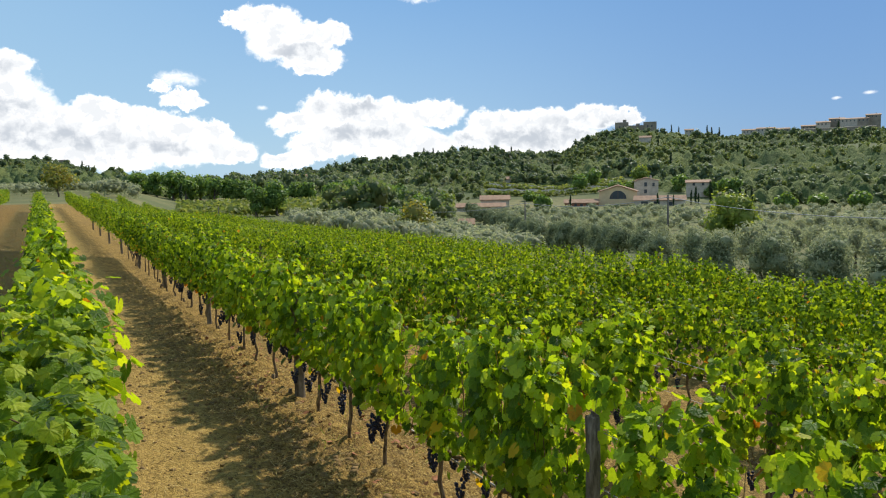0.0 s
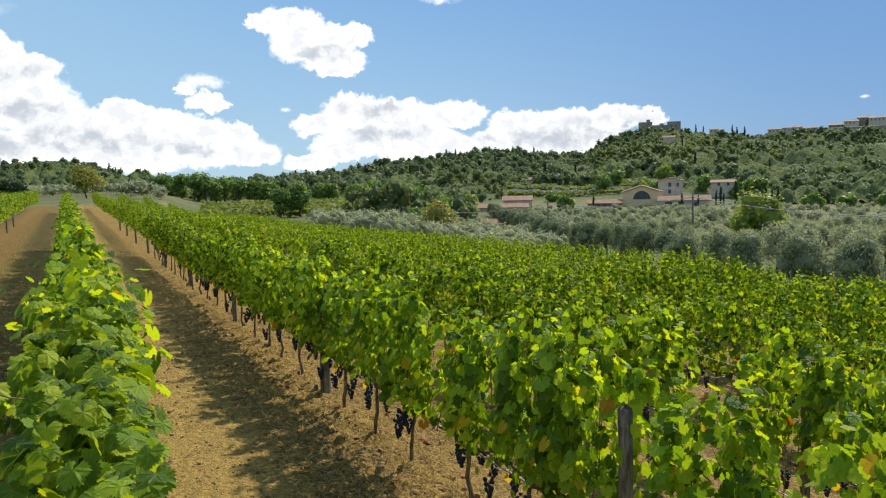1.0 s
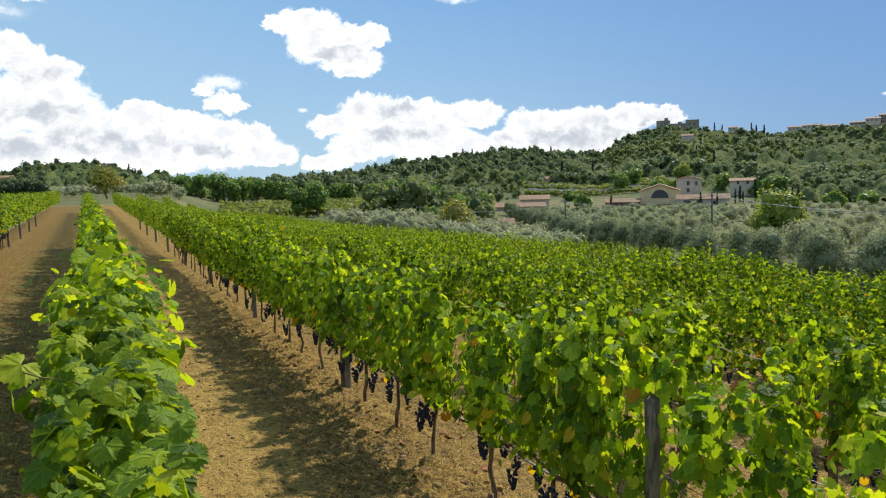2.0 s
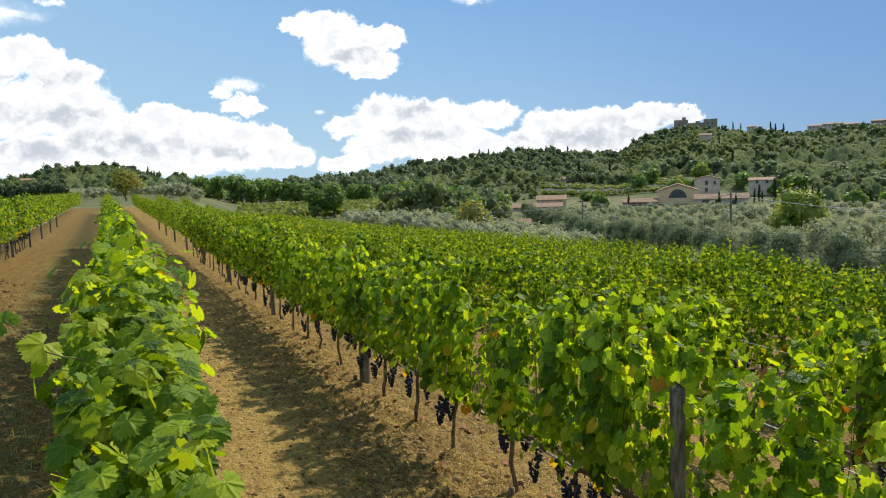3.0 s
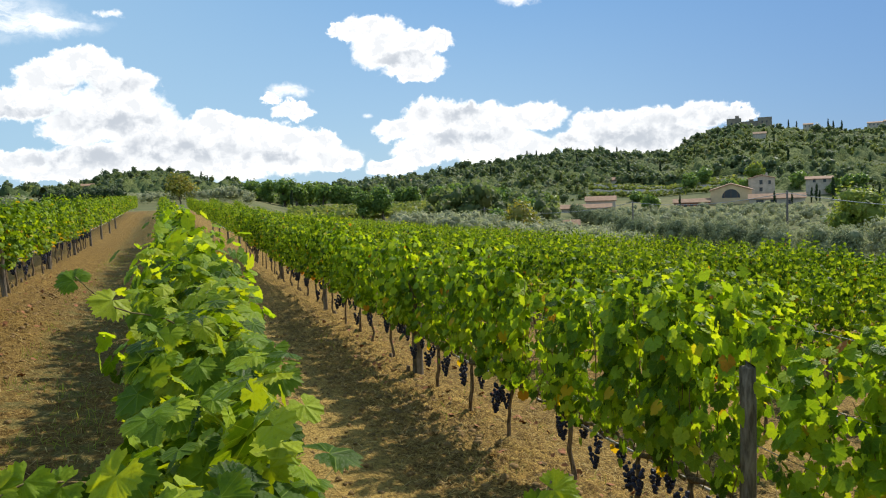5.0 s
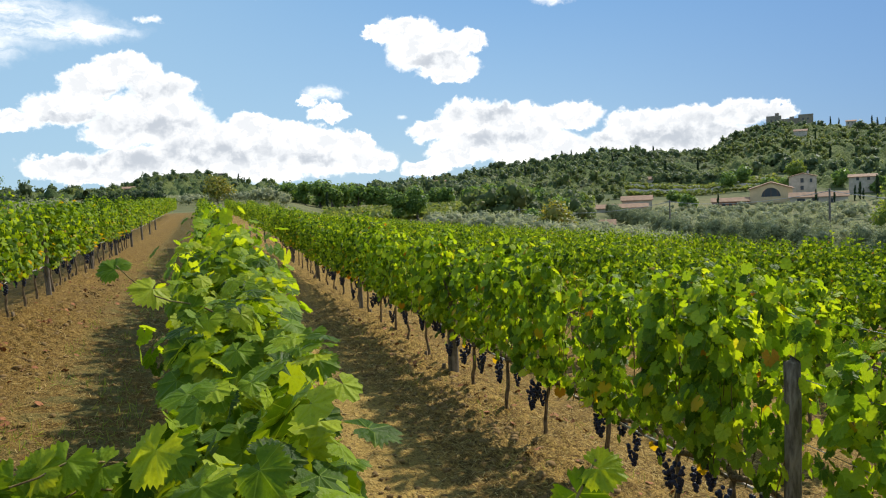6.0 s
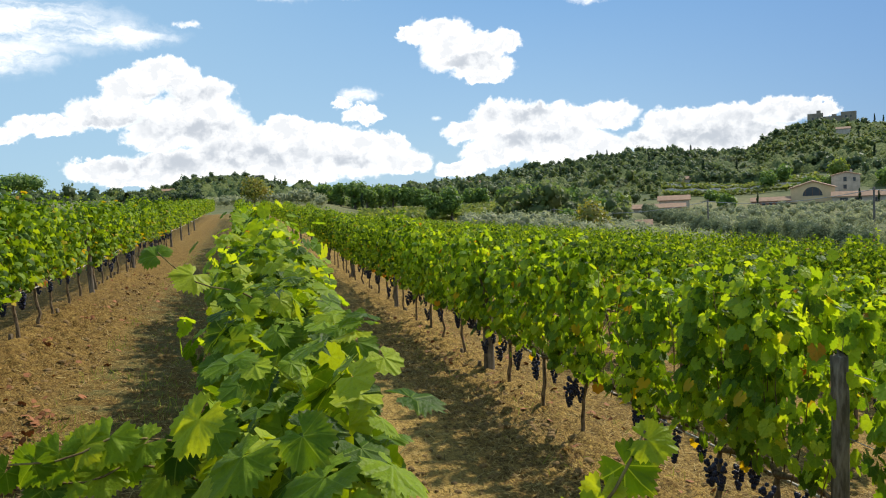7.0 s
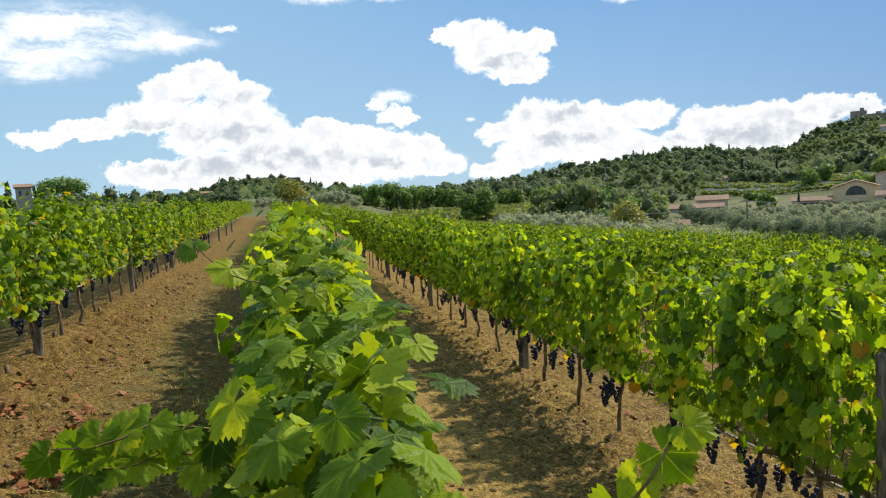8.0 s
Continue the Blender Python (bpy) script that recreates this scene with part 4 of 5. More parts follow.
# olive grove: a row of full trees along the vineyard, lighter ones behind
def olive_grove():
    g = np.random.default_rng(21)
    full = []
    for i in range(4):
        lob = lobes_round(g, 1.75, 3.3, 0.25, 13, 1.1)
        full.append(tree_kind("olive_tree", lob, 5200, 0.19, M_OLIVE_DARK, 30 + i, SLIVER, (0.13, 0.6), "round silvery green olive tree with a dense low crown", "olive tree", "olive trees of the grove", 0.6, -0.4))
    open_kind = []
    for i in range(4):
        lob = lobes_round(g, 1.7, 2.3, 1.0, 9, 0.9)
        open_kind.append(tree_kind("olive_tree", lob, 1700, 0.26, M_OLIVE, 40 + i, SLIVER, (0.12, 1.1), "open grey green olive tree on dry grass", "olive tree", "olive trees of the grove", 0.5, -0.3))
    first = set()

    def set_tree(kinds, x, y, s, up=None):
        k = kinds[int(g.integers(len(kinds)))]
        z = H(x, y) - 0.05
        t = g.uniform(0, 6.28)
        if k.name in first:
            copy_at(k, x, y, z, s, t, up)
        else:
            first.add(k.name)
            stand(k, x, y, z, s, t, up)

    d = np.array([14.0, 31.0]) / 34.01
    side = np.array([d[1], -d[0]])
    rest = []
    for line in range(24):
        for i in range(-9, 52):
            s = i * 5.0 if line == 0 else i * 6.2
            q = np.array([34.0, 27.0]) + d * s + side * (line * 6.5 + (1.0 if line else 0)) + g.normal(0, 0.35 if line == 0 else 0.8, 2)
            r, a = math.hypot(*q), math.degrees(math.atan2(q[0], q[1]))
            if not 24 < a < 72 or r > 246 or (r > 200 and a < 30):
                continue
            if abs(a - 48.4) < 3.0 and 100 < r < 120:
                continue
            if line and g.random() < 0.1:
                continue
            if line == 0:
                set_tree(full, *q, g.uniform(0.92, 1.12), g.uniform(0.9, 1.1))
            elif r < 125 and len(rest) < 400:
                set_tree(open_kind, *q, g.uniform(0.85, 1.2))
            else:
                rest.append((*q, g.uniform(0.85, 1.2) * float(np.interp(r, [150, 200, 245], [1.0, 0.85, 0.68]))))
    # grey scrubby olives between the vines and the valley trees, and beyond the field's end
    for i in range(260):
        a = g.uniform(16.5, 35)
        r = g.uniform(np.interp(a, [16, 20, 35], [88, 74, 50]), 132)
        x, y, z = spot(a, r)
        rest.append((x, y, g.uniform(0.55, 0.95)))
    for i in range(520):
        a, r = g.uniform(-14, 14), g.uniform(112, 262)
        if a > 6.0 or -1.2 < a < 3.6 and r < 168 or -8 < a < -1 and r < 160:
            continue
        x, y, z = spot(a, r)
        rest.append((x, y, g.uniform(0.75, 1.05)))
    items = []
    for x, y, s in rest:
        v, f = crown_arrays([(0, 0, 1.7, 1.5, 1.5, 1.2), (0.7, 0.3, 2.2, 1.0, 1.0, 0.9), (-0.7, -0.2, 2.0, 1.0, 1.1, 0.9)], 110, 0.55, SLIVER, g, 0.62, -0.3)
        items.append((v * s + (x, y, H(x, y) - 0.1), f))
    v, f = join_np(items)
    piece("olive_grove", mesh_np("olive_grove", v, f), M_OLIVE)
    tagged(bpy.data.objects["olive_grove"], "distant grove of grey green olive trees in the valley", "olive grove", kind="stuff")


olive_grove()


def valley_trees():
    g = np.random.default_rng(33)
    def broad(at, r, h, mat, label, seed, n=2200, size=0.35, z0=None, count=12, core=0.7):
        x, y, z = spot(*at)
        gg = np.random.default_rng(seed)
        ob = tree_kind("broadleaf_tree", lobes_round(gg, r, h, 0.22 * h if z0 is None else z0, count), n, size, mat, seed, SPRIG, (0.05 * h, 0.3 * h), label, core=core)
        return stand(ob, x, y, z)

    # lone tree at the field's end
    broad((1.3, 150), 3.4, 3.0, M_AUTUMN, "small round tree with yellowing leaves at the field's end", 61, 1500, 0.34, 2.0, 12, 0.4)
    # two joined trees over the middle of the field
    broad((14.2, 156), 3.0, 4.8, M_OAK, "dark green spreading tree at the edge of the vines", 62, 2200, 0.42)
    broad((15.6, 158), 3.4, 5.4, M_OAK, "tall dark green tree beside another of its kind", 63, 2400, 0.42)
    # tree with yellow tinge nearer the slope
    broad((25.9, 86), 3.4, 3.6, M_AUTUMN, "bushy tree with yellow and olive leaves beside the grove", 64, 2600, 0.3, 0.3)
    broad((24.2, 100), 1.8, 3.0, M_OAK, "small dark tree beside olives", 65, 900, 0.3, 0.3)
    broad((35.4, 104), 1.6, 1.9, M_AUTUMN, "small bush with orange leaves between olives", 70, 700, 0.22, 0.2, 7)
    # walnut
    broad((48.4, 108), 4.4, 6.0, M_PALE, "rounded light green tree standing among olives", 66, 3000, 0.36, 0.8, 16)
    # umbrella pines
    for at, r, h, seed in (((20.0, 166), 3.7, 7.2, 67), ((22.0, 142), 3.6, 5.0, 68), ((-13.7, 210), 6.6, 12.2, 69)):
        gg = np.random.default_rng(seed)
        lob = []
        for i in range(12):
            a, f = gg.uniform(0, 6.28), math.sqrt(gg.random())
            lob.append((r * 0.65 * f * math.cos(a), r * 0.65 * f * math.sin(a), h * (0.80 - 0.14 * f) + gg.normal(0, 0.15), r * 0.42, r * 0.42, h * 0.16))
        x, y, z = spot(*at)
        stand(tree_kind("umbrella_pine", lob, 2400, 0.40, M_OAK, seed, SPRIG, (0.22, h * 0.62), "umbrella pine with a flat dark green crown", "pine tree", core=0.75), x, y, z)
    # dark mass of trees to the back and many more round the fields
    for i, (a, r, w, h) in enumerate([(6.2, 285, 5, 8), (7.4, 280, 5, 8), (8.4, 275, 6, 10), (9.4, 270, 6, 11), (10.4, 275, 5.5, 9), (11.3, 265, 5, 8), (12.4, 266, 5.5, 9), (13.4, 268, 5, 8.5),
                                      (17.0, 268, 4.5, 7.5), (18.0, 270, 4, 7), (23.6, 190, 5.5, 7.5), (24.8, 185, 5, 7), (26.4, 160, 4.6, 5.5), (27.4, 190, 4, 6.5), (27.9, 205, 4.0, 6.5),
                                      (35.3, 262, 4, 5.5), (38.0, 330, 5, 9), (40.4, 300, 5.5, 7.5), (41.6, 298, 5, 7), (39.0, 345, 6, 10), (42.2, 350, 6, 11), (45.0, 320, 5, 8), (48.6, 300, 5, 8.5), (34.4, 300, 4, 5),
                                      (21.2, 262, 5, 9), (22.5, 258, 5, 8), (47.2, 300, 3.4, 7.0), (47.9, 312, 4.2, 8), (52, 240, 4, 5), (54, 235, 4, 5), (56.5, 235, 4, 5.5)]):
        mat = M_PALE if i in (14, 20) else M_OAK
        broad((a, r), 0.9 * w, (0.85 if a < 12 else 0.66) * h, mat, "dark green broadleaf tree in the valley" if mat is M_OAK else "light green broadleaf tree in the valley", 80 + i, 1100, 0.7, 0.1 * h, 10, 0.72)
    # clipped dark bushes beyond the field's end
    for i, a in enumerate((-6.8, -5.9, -4.6, -3.6, -2.9)):
        x, y, z = spot(a, 150)
        gg = np.random.default_rng(120 + i)
        ob = thing("hedge_bush", (x, y, z), "low dark clipped bush beyond the vines", "bush", "bushes past the field")
        v, f = crown_arrays([(-0.9, 0, 1.9, 1.2, 1.0, 1.7), (0.8, 0, 1.9, 1.3, 1.0, 1.6), (0, 0, 0.8, 1.7, 1.1, 1.2)], 900, 0.3, SPRIG, gg, 0.8)
        piece("crown", mesh_np("crown", v, f), M_CYPRESS, ob)


valley_trees()


def cypresses():
    g = np.random.default_rng(55)
    kinds = []
    for i in range(3):
        lob = [(g.normal(0, 0.06), g.normal(0, 0.06), 0.6 + j * 0.85, 0.62 * math.sin(0.35 + 2.6 * (j + 1) / 9.5), 0.62 * math.sin(0.35 + 2.6 * (j + 1) / 9.5), 0.75) for j in range(8)]
        kinds.append(tree_kind("cypress", lob, 520, 0.28, M_CYPRESS, 130 + i, SPRIG, (0.09, 1.0), "slender dark green cypress", "cypress", "cypresses", 0.8, -0.6, 0))
    first = set()
    rows = [(49.0, 270, 6.2), (49.4, 272, 5.6), (49.8, 272, 5.8), (47.1, 280, 8.0), (46.1, 278, 6.0), (44.6, 268, 4.0), (43.5, 268, 4.6), (37.3, 262, 4.6), (45.8, 272, 5.2), (46.3, 276, 4.0),
            (24.4, 430, 10), (25.3, 430, 8), (15.0, 430, 7), (15.4, 430, 8), (15.8, 432, 7), (16.6, 432, 8), (17.0, 432, 9), (17.5, 432, 8), (46.8, 800, 14), (47.1, 800, 12), (47.6, 800, 12), (44.4, 790, 12),
            (44.9, 790, 11), (55.0, 830, 14), (-15.9, 300, 6), (-12.9, 300, 4.5), (2.8, 850, 14), (3.2, 850, 13), (9.0, 250, 6.5), (33.8, 420, 12), (26.5, 640, 14), (27.2, 650, 13), (33.0, 640, 11), (36.0, 500, 10)]
    rows += [(a, r, g.uniform(6, 10)) for a, r in zip(g.uniform(18, 60, 30), g.uniform(380, 620, 30))]
    rows += [(-15.15, 216, 10.5), (-15.45, 216, 9.8), (-17.0, 216, 11.0)]
    for a, r, h in rows:
        x, y, z = spot(a, r)
        k = kinds[int(g.integers(3))]
        if k.name in first:
            copy_at(k, x, y, z, h / 7.5 * g.uniform(0.85, 1.2), g.uniform(0, 6), h / 7.5)
        else:
            first.add(k.name)
            stand(k, x, y, z, h / 7.5, 0, h / 7.5)


cypresses()


def woods():
    """The hills' woods, scrub and shrubs, as one mass for each hill."""
    g = np.random.default_rng(77)
    shapes, dense = [], []
    for i in range(10):
        lob = lobes_round(g, 1.05, 1.5, -0.15, 4)
        shapes.append(crown_arrays(lob, 64, 0.30, SPRIG, g, 0.72))
        dense.append(crown_arrays(lob, 230, 0.17, SPRIG, g, 0.75))
    for a0, a1, count in ((18, 36, 150), (-18, 5, 800), (5, 20, 1000), (20, 37, 1900), (37, 48, 1500), (48, 66, 1750)):
        items, pale, grey_ones, dark_ones = [], [], [], []
        while len(items) + len(pale) + len(grey_ones) + len(dark_ones) < count:
            a = g.uniform(a0, a1)
            rc = np.interp(a, AZ, CREST_R)
            r = math.sqrt(g.uniform(265 ** 2, (rc * 1.03) ** 2)) if count > 300 else g.uniform(135, 265)
            if 30.8 < a < 42.2 and 265 < r < 405 or 42.2 <= a < 48 and r < 318:
                continue
            if 40.0 < a < 43.8 and r > 772 or 47.6 < a < 58.2 and r > 842:
                continue
            if 5 < a < 29 and 262 < r < 285 or a < 25.4 and 150 < r < 264:
                continue
            if count < 300 and (a > 28.2 or r > 150 and a < 22):
                continue
            x, y, z = spot(a, r)
            open_ground = noise.noise(Vector((x * 0.011, y * 0.011, 3.1)))
            if open_ground > 0.30 and g.random() < 0.6:
                continue
            s = (1.9 + 3.0 * g.random() ** 2.0) * (0.75 if open_ground > 0.1 else 1.0) * np.interp(r, [270, 800], [0.85, 1.1])
            v, f = (dense if r < 330 else shapes)[int(g.integers(10))]
            t = g.uniform(0, 6.28)
            rot = np.array([[math.cos(t), -math.sin(t), 0], [math.sin(t), math.cos(t), 0], [0, 0, g.uniform(0.75, 1.25)]])
            kind_here = noise.noise(Vector((x * 0.012, y * 0.012, 9.7))) + g.normal(0, 0.2) + (0.3 if a > 46 and 330 < r < 640 else 0.0) + (0.3 if 36.5 < a < 46 and 420 < r < 740 else 0.0) - (0.2 if a < 36 else 0.0)
            tall_wood = noise.noise(Vector((x * 0.009, y * 0.009, 21.3))) + g.normal(0, 0.08) + (0.25 if a < 36 and r > 450 or a > 46 and r > 640 else 0.0) > 0.12
            bag = dark_ones if tall_wood and kind_here < 0.15 else (pale if kind_here > 0.12 else (grey_ones if kind_here < -0.36 else items))
            k = 1.25 * s if bag is dark_ones else (s if bag is items else 0.75 * s)
            bag.append(((v @ rot.T) * k + (x, y, z), f))
        if a0 == -18:
            for i in range(620):
                a = g.uniform(-5.5, 5.0)
                x, y, z = spot(a, float(np.interp(a, AZ, CREST_R)) * g.uniform(0.72, 1.0))
                k = g.uniform(3.0, 5.0)
                (dark_ones if g.random() < 0.7 else items).append((shapes[int(g.integers(10))][0] * (k, k, k * 0.9) + (x, y, z), shapes[0][1]))
        if a0 == 48:
            for i in range(60):
                x, y, z = spot(g.uniform(47.4, 58.6), g.uniform(834, 850))
                dark_ones.append((shapes[int(g.integers(10))][0] * g.uniform(2.0, 3.6) + (x, y, z), shapes[0][1]))
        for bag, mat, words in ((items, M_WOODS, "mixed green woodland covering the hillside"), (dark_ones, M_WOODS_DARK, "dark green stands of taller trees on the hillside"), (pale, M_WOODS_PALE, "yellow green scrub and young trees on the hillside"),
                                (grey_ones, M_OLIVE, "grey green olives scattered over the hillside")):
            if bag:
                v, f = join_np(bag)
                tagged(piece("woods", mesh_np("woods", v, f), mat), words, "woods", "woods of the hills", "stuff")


woods()


def hill_canopy():
    """The closed canopy of the hills' woods: domed crowns side by side, broken by clearings."""
    az_list, r_list = np.arange(-17, 66.01, 0.2), 272 + 630 * np.linspace(0, 1, 250) ** 1.15
    aa, rr = np.meshgrid(az_list, r_list)
    x, y = CAM0[0] + rr * np.sin(np.radians(aa)), CAM0[1] + rr * np.cos(np.radians(aa))
    z = height(x, y)
    rc = np.interp(aa, AZ, CREST_R)
    lift = np.empty(x.size)
    for i, (px, py) in enumerate(zip(x.ravel(), y.ravel())):
        clear = noise.noise(Vector((px * 0.011, py * 0.011, 3.1)))
        tall = 1.0 + 0.8 * noise.noise(Vector((px * 0.009, py * 0.009, 21.3)))
        d, q = noise.voronoi(Vector((px / 5.2, py / 5.2, 0.4)))
        own = 0.75 + 0.5 * noise.cell(Vector((q[0][0] * 7.1, q[0][1] * 7.1, 1.0)))
        dome = max(0.0, 1.0 - (d[0] / 0.62) ** 2)
        wood = min(1.0, max(0.0, (0.34 - clear) / 0.14))
        lift[i] = -1.2 + wood * tall * own * (1.6 + 3.4 * dome) + 0.9 * noise.noise(Vector((px * 0.5, py * 0.5, 8.0)))
    lift = lift.reshape(x.shape)
    farm_land = ((aa > 30.6) & (aa < 42.4) & (rr < 408)) | ((aa >= 42.4) & (aa < 48.4) & (rr < 318)) | ((aa > 5) & (aa < 29) & (rr < 290))
    tops = ((aa > 39.8) & (aa < 44.0) & (rr > 776)) | ((aa > 47.4) & (aa < 58.4) & (rr > 846)) | (rr > rc)
    lift = np.where(farm_land | tops, -2.0, lift)
    v = np.stack([x, y, z + lift], -1).reshape(-1, 3)
    ny, nx = x.shape
    i = (np.arange(ny - 1)[:, None] * nx + np.arange(nx - 1)[None]).ravel()
    f = np.stack([i, i + 1, i + nx + 1, i + nx], 1)
    ob = piece("woods", mesh_np("woods", v, f, smooth=True), M_CANOPY)
    tagged(ob, "closed green woodland canopy over the hillsides", "woods", "woods of the hills", "stuff")


hill_canopy()


# ---- buildings ----
def box(bm, x0, x1, y0, y1, z0, z1):
    vs = [bm.verts.new(p) for p in ((x0, y0, z0), (x1, y0, z0), (x1, y1, z0), (x0, y1, z0), (x0, y0, z1), (x1, y0, z1), (x1, y1, z1), (x0, y1, z1))]
    for q in ((0, 3, 2, 1), (4, 5, 6, 7), (0, 1, 5, 4), (1, 2, 6, 5), (2, 3, 7, 6), (3, 0, 4, 7)):
        bm.faces.new([vs[i] for i in q])


def house(name, az_deg, dist, width, depth, eave, rise, wall, label, gable_front=True, base=None, windows=(), turn=0.0, category="house", overhang=0.4, flat=False, chimney=False):
    """A house facing the vineyard. windows: (x, z, width, height) on the front."""
    x, y, z = spot(az_deg, dist)
    z = z - 0.4 if base is None else base
    ob = thing(name, (x, y, z), label, category)
    ob.rotation_euler = (0, 0, -radians(az_deg) + turn)
    w, d = width / 2, depth / 2
    bm = bmesh.new()
    prof = [(-w, -3.0), (w, -3.0), (w, eave), (0, eave + rise), (-w, eave)] if gable_front else [(-w, -3.0), (w, -3.0), (w, eave), (-w, eave)]
    if not gable_front:
        side = [(-d, -3.0), (d, -3.0), (d, eave), (0, eave + rise), (-d, eave)]
        a = [bm.verts.new((-w, q, h)) for q, h in side]
        b = [bm.verts.new((w, q, h)) for q, h in side]
    else:
        a = [bm.verts.new((q, -d, h)) for q, h in prof]
        b = [bm.verts.new((q, d, h)) for q, h in prof]
    n = len(a)
    bm.faces.new(a)
    bm.faces.new(list(reversed(b)))
    for i in range(n):
        bm.faces.new((a[i], b[i], b[(i + 1) % n], a[(i + 1) % n]))
    bmesh.ops.recalc_face_normals(bm, faces=bm.faces)
    part("wall", bm, wall, ob)
    if not flat:
        bm = bmesh.new()
        o, t = overhang, 0.22
        half = w if gable_front else d
        run = d if gable_front else w
        for sgn in (-1, 1):
            e0 = (sgn * (half + o), eave - rise * o / half + 0.03)
            e1 = (0.0, eave + rise + 0.03)
            quad = []
            for s in (-1, 1):
                for (q, h) in (e0, e1):
                    for dz in (0, t):
                        quad.append(bm.verts.new((q, s * (run + o), h + dz) if gable_front else (s * (run + o), q, h + dz)))
            for idx in ((0, 2, 3, 1), (4, 5, 7, 6), (0, 4, 6, 2), (1, 3, 7, 5), (0, 1, 5, 4), (2, 6, 7, 3)):
                bm.faces.new([quad[i] for i in idx])
        bmesh.ops.recalc_face_normals(bm, faces=bm.faces)
        roof = part("roof", bm, M_ROOF, ob, "terracotta tile roof")
    if chimney and not flat:
        bm = bmesh.new()
        box(bm, w * 0.3, w * 0.3 + 0.7, 0.2, 0.9, eave, eave + rise + 0.9)
        part("chimney", bm, wall, ob)
    for wx, wz, ww, wh in windows:
        bm = bmesh.new()
        box(bm, wx - ww / 2, wx + ww / 2, -d - 0.03, -d + 0.25, wz, wz + wh)
        win = part("window", bm, M_GLASSY, ob)
        bm = bmesh.new()
        box(bm, wx - ww / 2 - 0.15, wx + ww / 2 + 0.15, -d - 0.12, -d + 0.02, wz - 0.14, wz - 0.003)
        part("sill", bm, M_STONE, win)
    return ob


def farm():
    # barn with the big arched window
    barn = house("barn", 40.72, 280, 13.0, 11, 4.0, 2.1, M_PLASTER, "ochre plastered barn with a large half-round window", True, base=-9.2, overhang=0.5)
    bm = bmesh.new()
    ring = [bm.verts.new((2.9 * math.cos(t), -5.56, 1.5 + 2.9 * math.sin(t))) for t in np.linspace(0, math.pi, 17)]
    bm.faces.new(ring)
    back = bmesh.ops.extrude_face_region(bm, geom=list(bm.faces))
    bmesh.ops.translate(bm, verts=[q for q in back["geom"] if isinstance(q, bmesh.types.BMVert)], vec=(0, 0.3, 0))
    bmesh.ops.recalc_face_normals(bm, faces=bm.faces)
    win = part("window", bm, M_GLASSY, barn, "half-round glazed window")
    for t in (0.25, 0.5, 0.75):
        bm = bmesh.new()
        xx = 2.9 * math.cos(math.pi * t)
        box(bm, xx - 0.07, xx + 0.07, -5.66, -5.57, 1.5, 1.5 + 2.85 * math.sin(math.pi * t))
        part("mullion", bm, M_SHUTTER, win)
    # low wings with red roofs
    house("farm_wing", 38.1, 272, 11.5, 5, 1.9, 1.0, M_BRICK, "low brick farm wing with a red tiled roof", False, base=-10.6, windows=[(-4 + 2.0 * i, 0.4, 0.9, 1.1) for i in range(5)])
    house("farm_wing", 43.65, 272, 16.6, 6, 2.1, 1.3, M_STONE, "long low stone farm wing with a pale red roof", False, base=-10.2, windows=[(-5, 0.2, 2.2, 1.5), (-1, 0.2, 2.0, 1.5), (3.5, 0.3, 1.2, 1.2)])
    house("farmhouse", 42.7, 296, 8.6, 8, 6.3, 1.1, M_STONE, "three storey stone farmhouse with a shallow roof", True, windows=[(-0.2, 4.3, 1.0, 1.5), (-0.2, 1.8, 1.0, 1.4), (2.6, 4.3, 0.8, 1.3)], chimney=True, base=-8.2)
    house("farmhouse", 46.25, 305, 8.4, 6, 5.4, 0.8, M_STONE, "tall stone house behind cypresses", False, windows=[(-1.5, 4.3, 0.9, 1.4), (1.8, 4.3, 0.9, 1.4)], base=-8.4)
    house("stone_shed", 31.75, 236, 8.6, 6, 2.6, 1.1, M_STONE, "stone shed with a tiled roof above the grove", False, base=-8.4, windows=[(-1.0, 1.2, 0.5, 0.5), (0.2, 1.2, 0.5, 0.5)])
    house("stone_shed", 30.7, 226, 14.0, 5, 1.0, 0.9, M_STONE, "low shed with a pale tiled roof above the grove", False, base=-8.5)
    house("garden_shed", 29.3, 150, 4.2, 3.5, 1.0, 0.8, M_BRICK, "small shed with an orange tiled roof among olives", False)
    house("cottage", 32.5, 415, 10.5, 6, 4.0, 1.3, M_STONE, "small stone cottage on the terraces", False, base=-5.4, windows=[(-1, 1.0, 0.9, 1.2), (2, 1.0, 0.9, 1.2)])
    house("white_house", -16.1, 222, 3.6, 5, 9.6, 0.7, M_STONE, "pale tall house beside a pine", False, windows=[(-0.8, 7.6, 0.6, 1.1), (0.8, 7.6, 0.6, 1.1)])
    house("hill_house", 17.2, 400, 9, 6, 3.4, 1.2, M_STONE, "stone house among cypresses on the ridge", False)
    house("hill_house", -4.6, 500, 7, 6, 4.5, 1.0, M_CASTLE, "small stone house on the horizon", False)
    house("hill_tower", 1.6, 890, 6, 6, 9.0, 0.4, M_CASTLE, "small square tower on the wooded hill", False, flat=True, category="tower")
    house("hill_house", 42.6, 690, 10, 7, 4.5, 1.5, M_STONE, "stone house under the fortress", False)
    house("hill_house", 29.8, 742, 7, 6, 5, 1.2, M_CASTLE, "stone house on the ridge top", False)


farm()


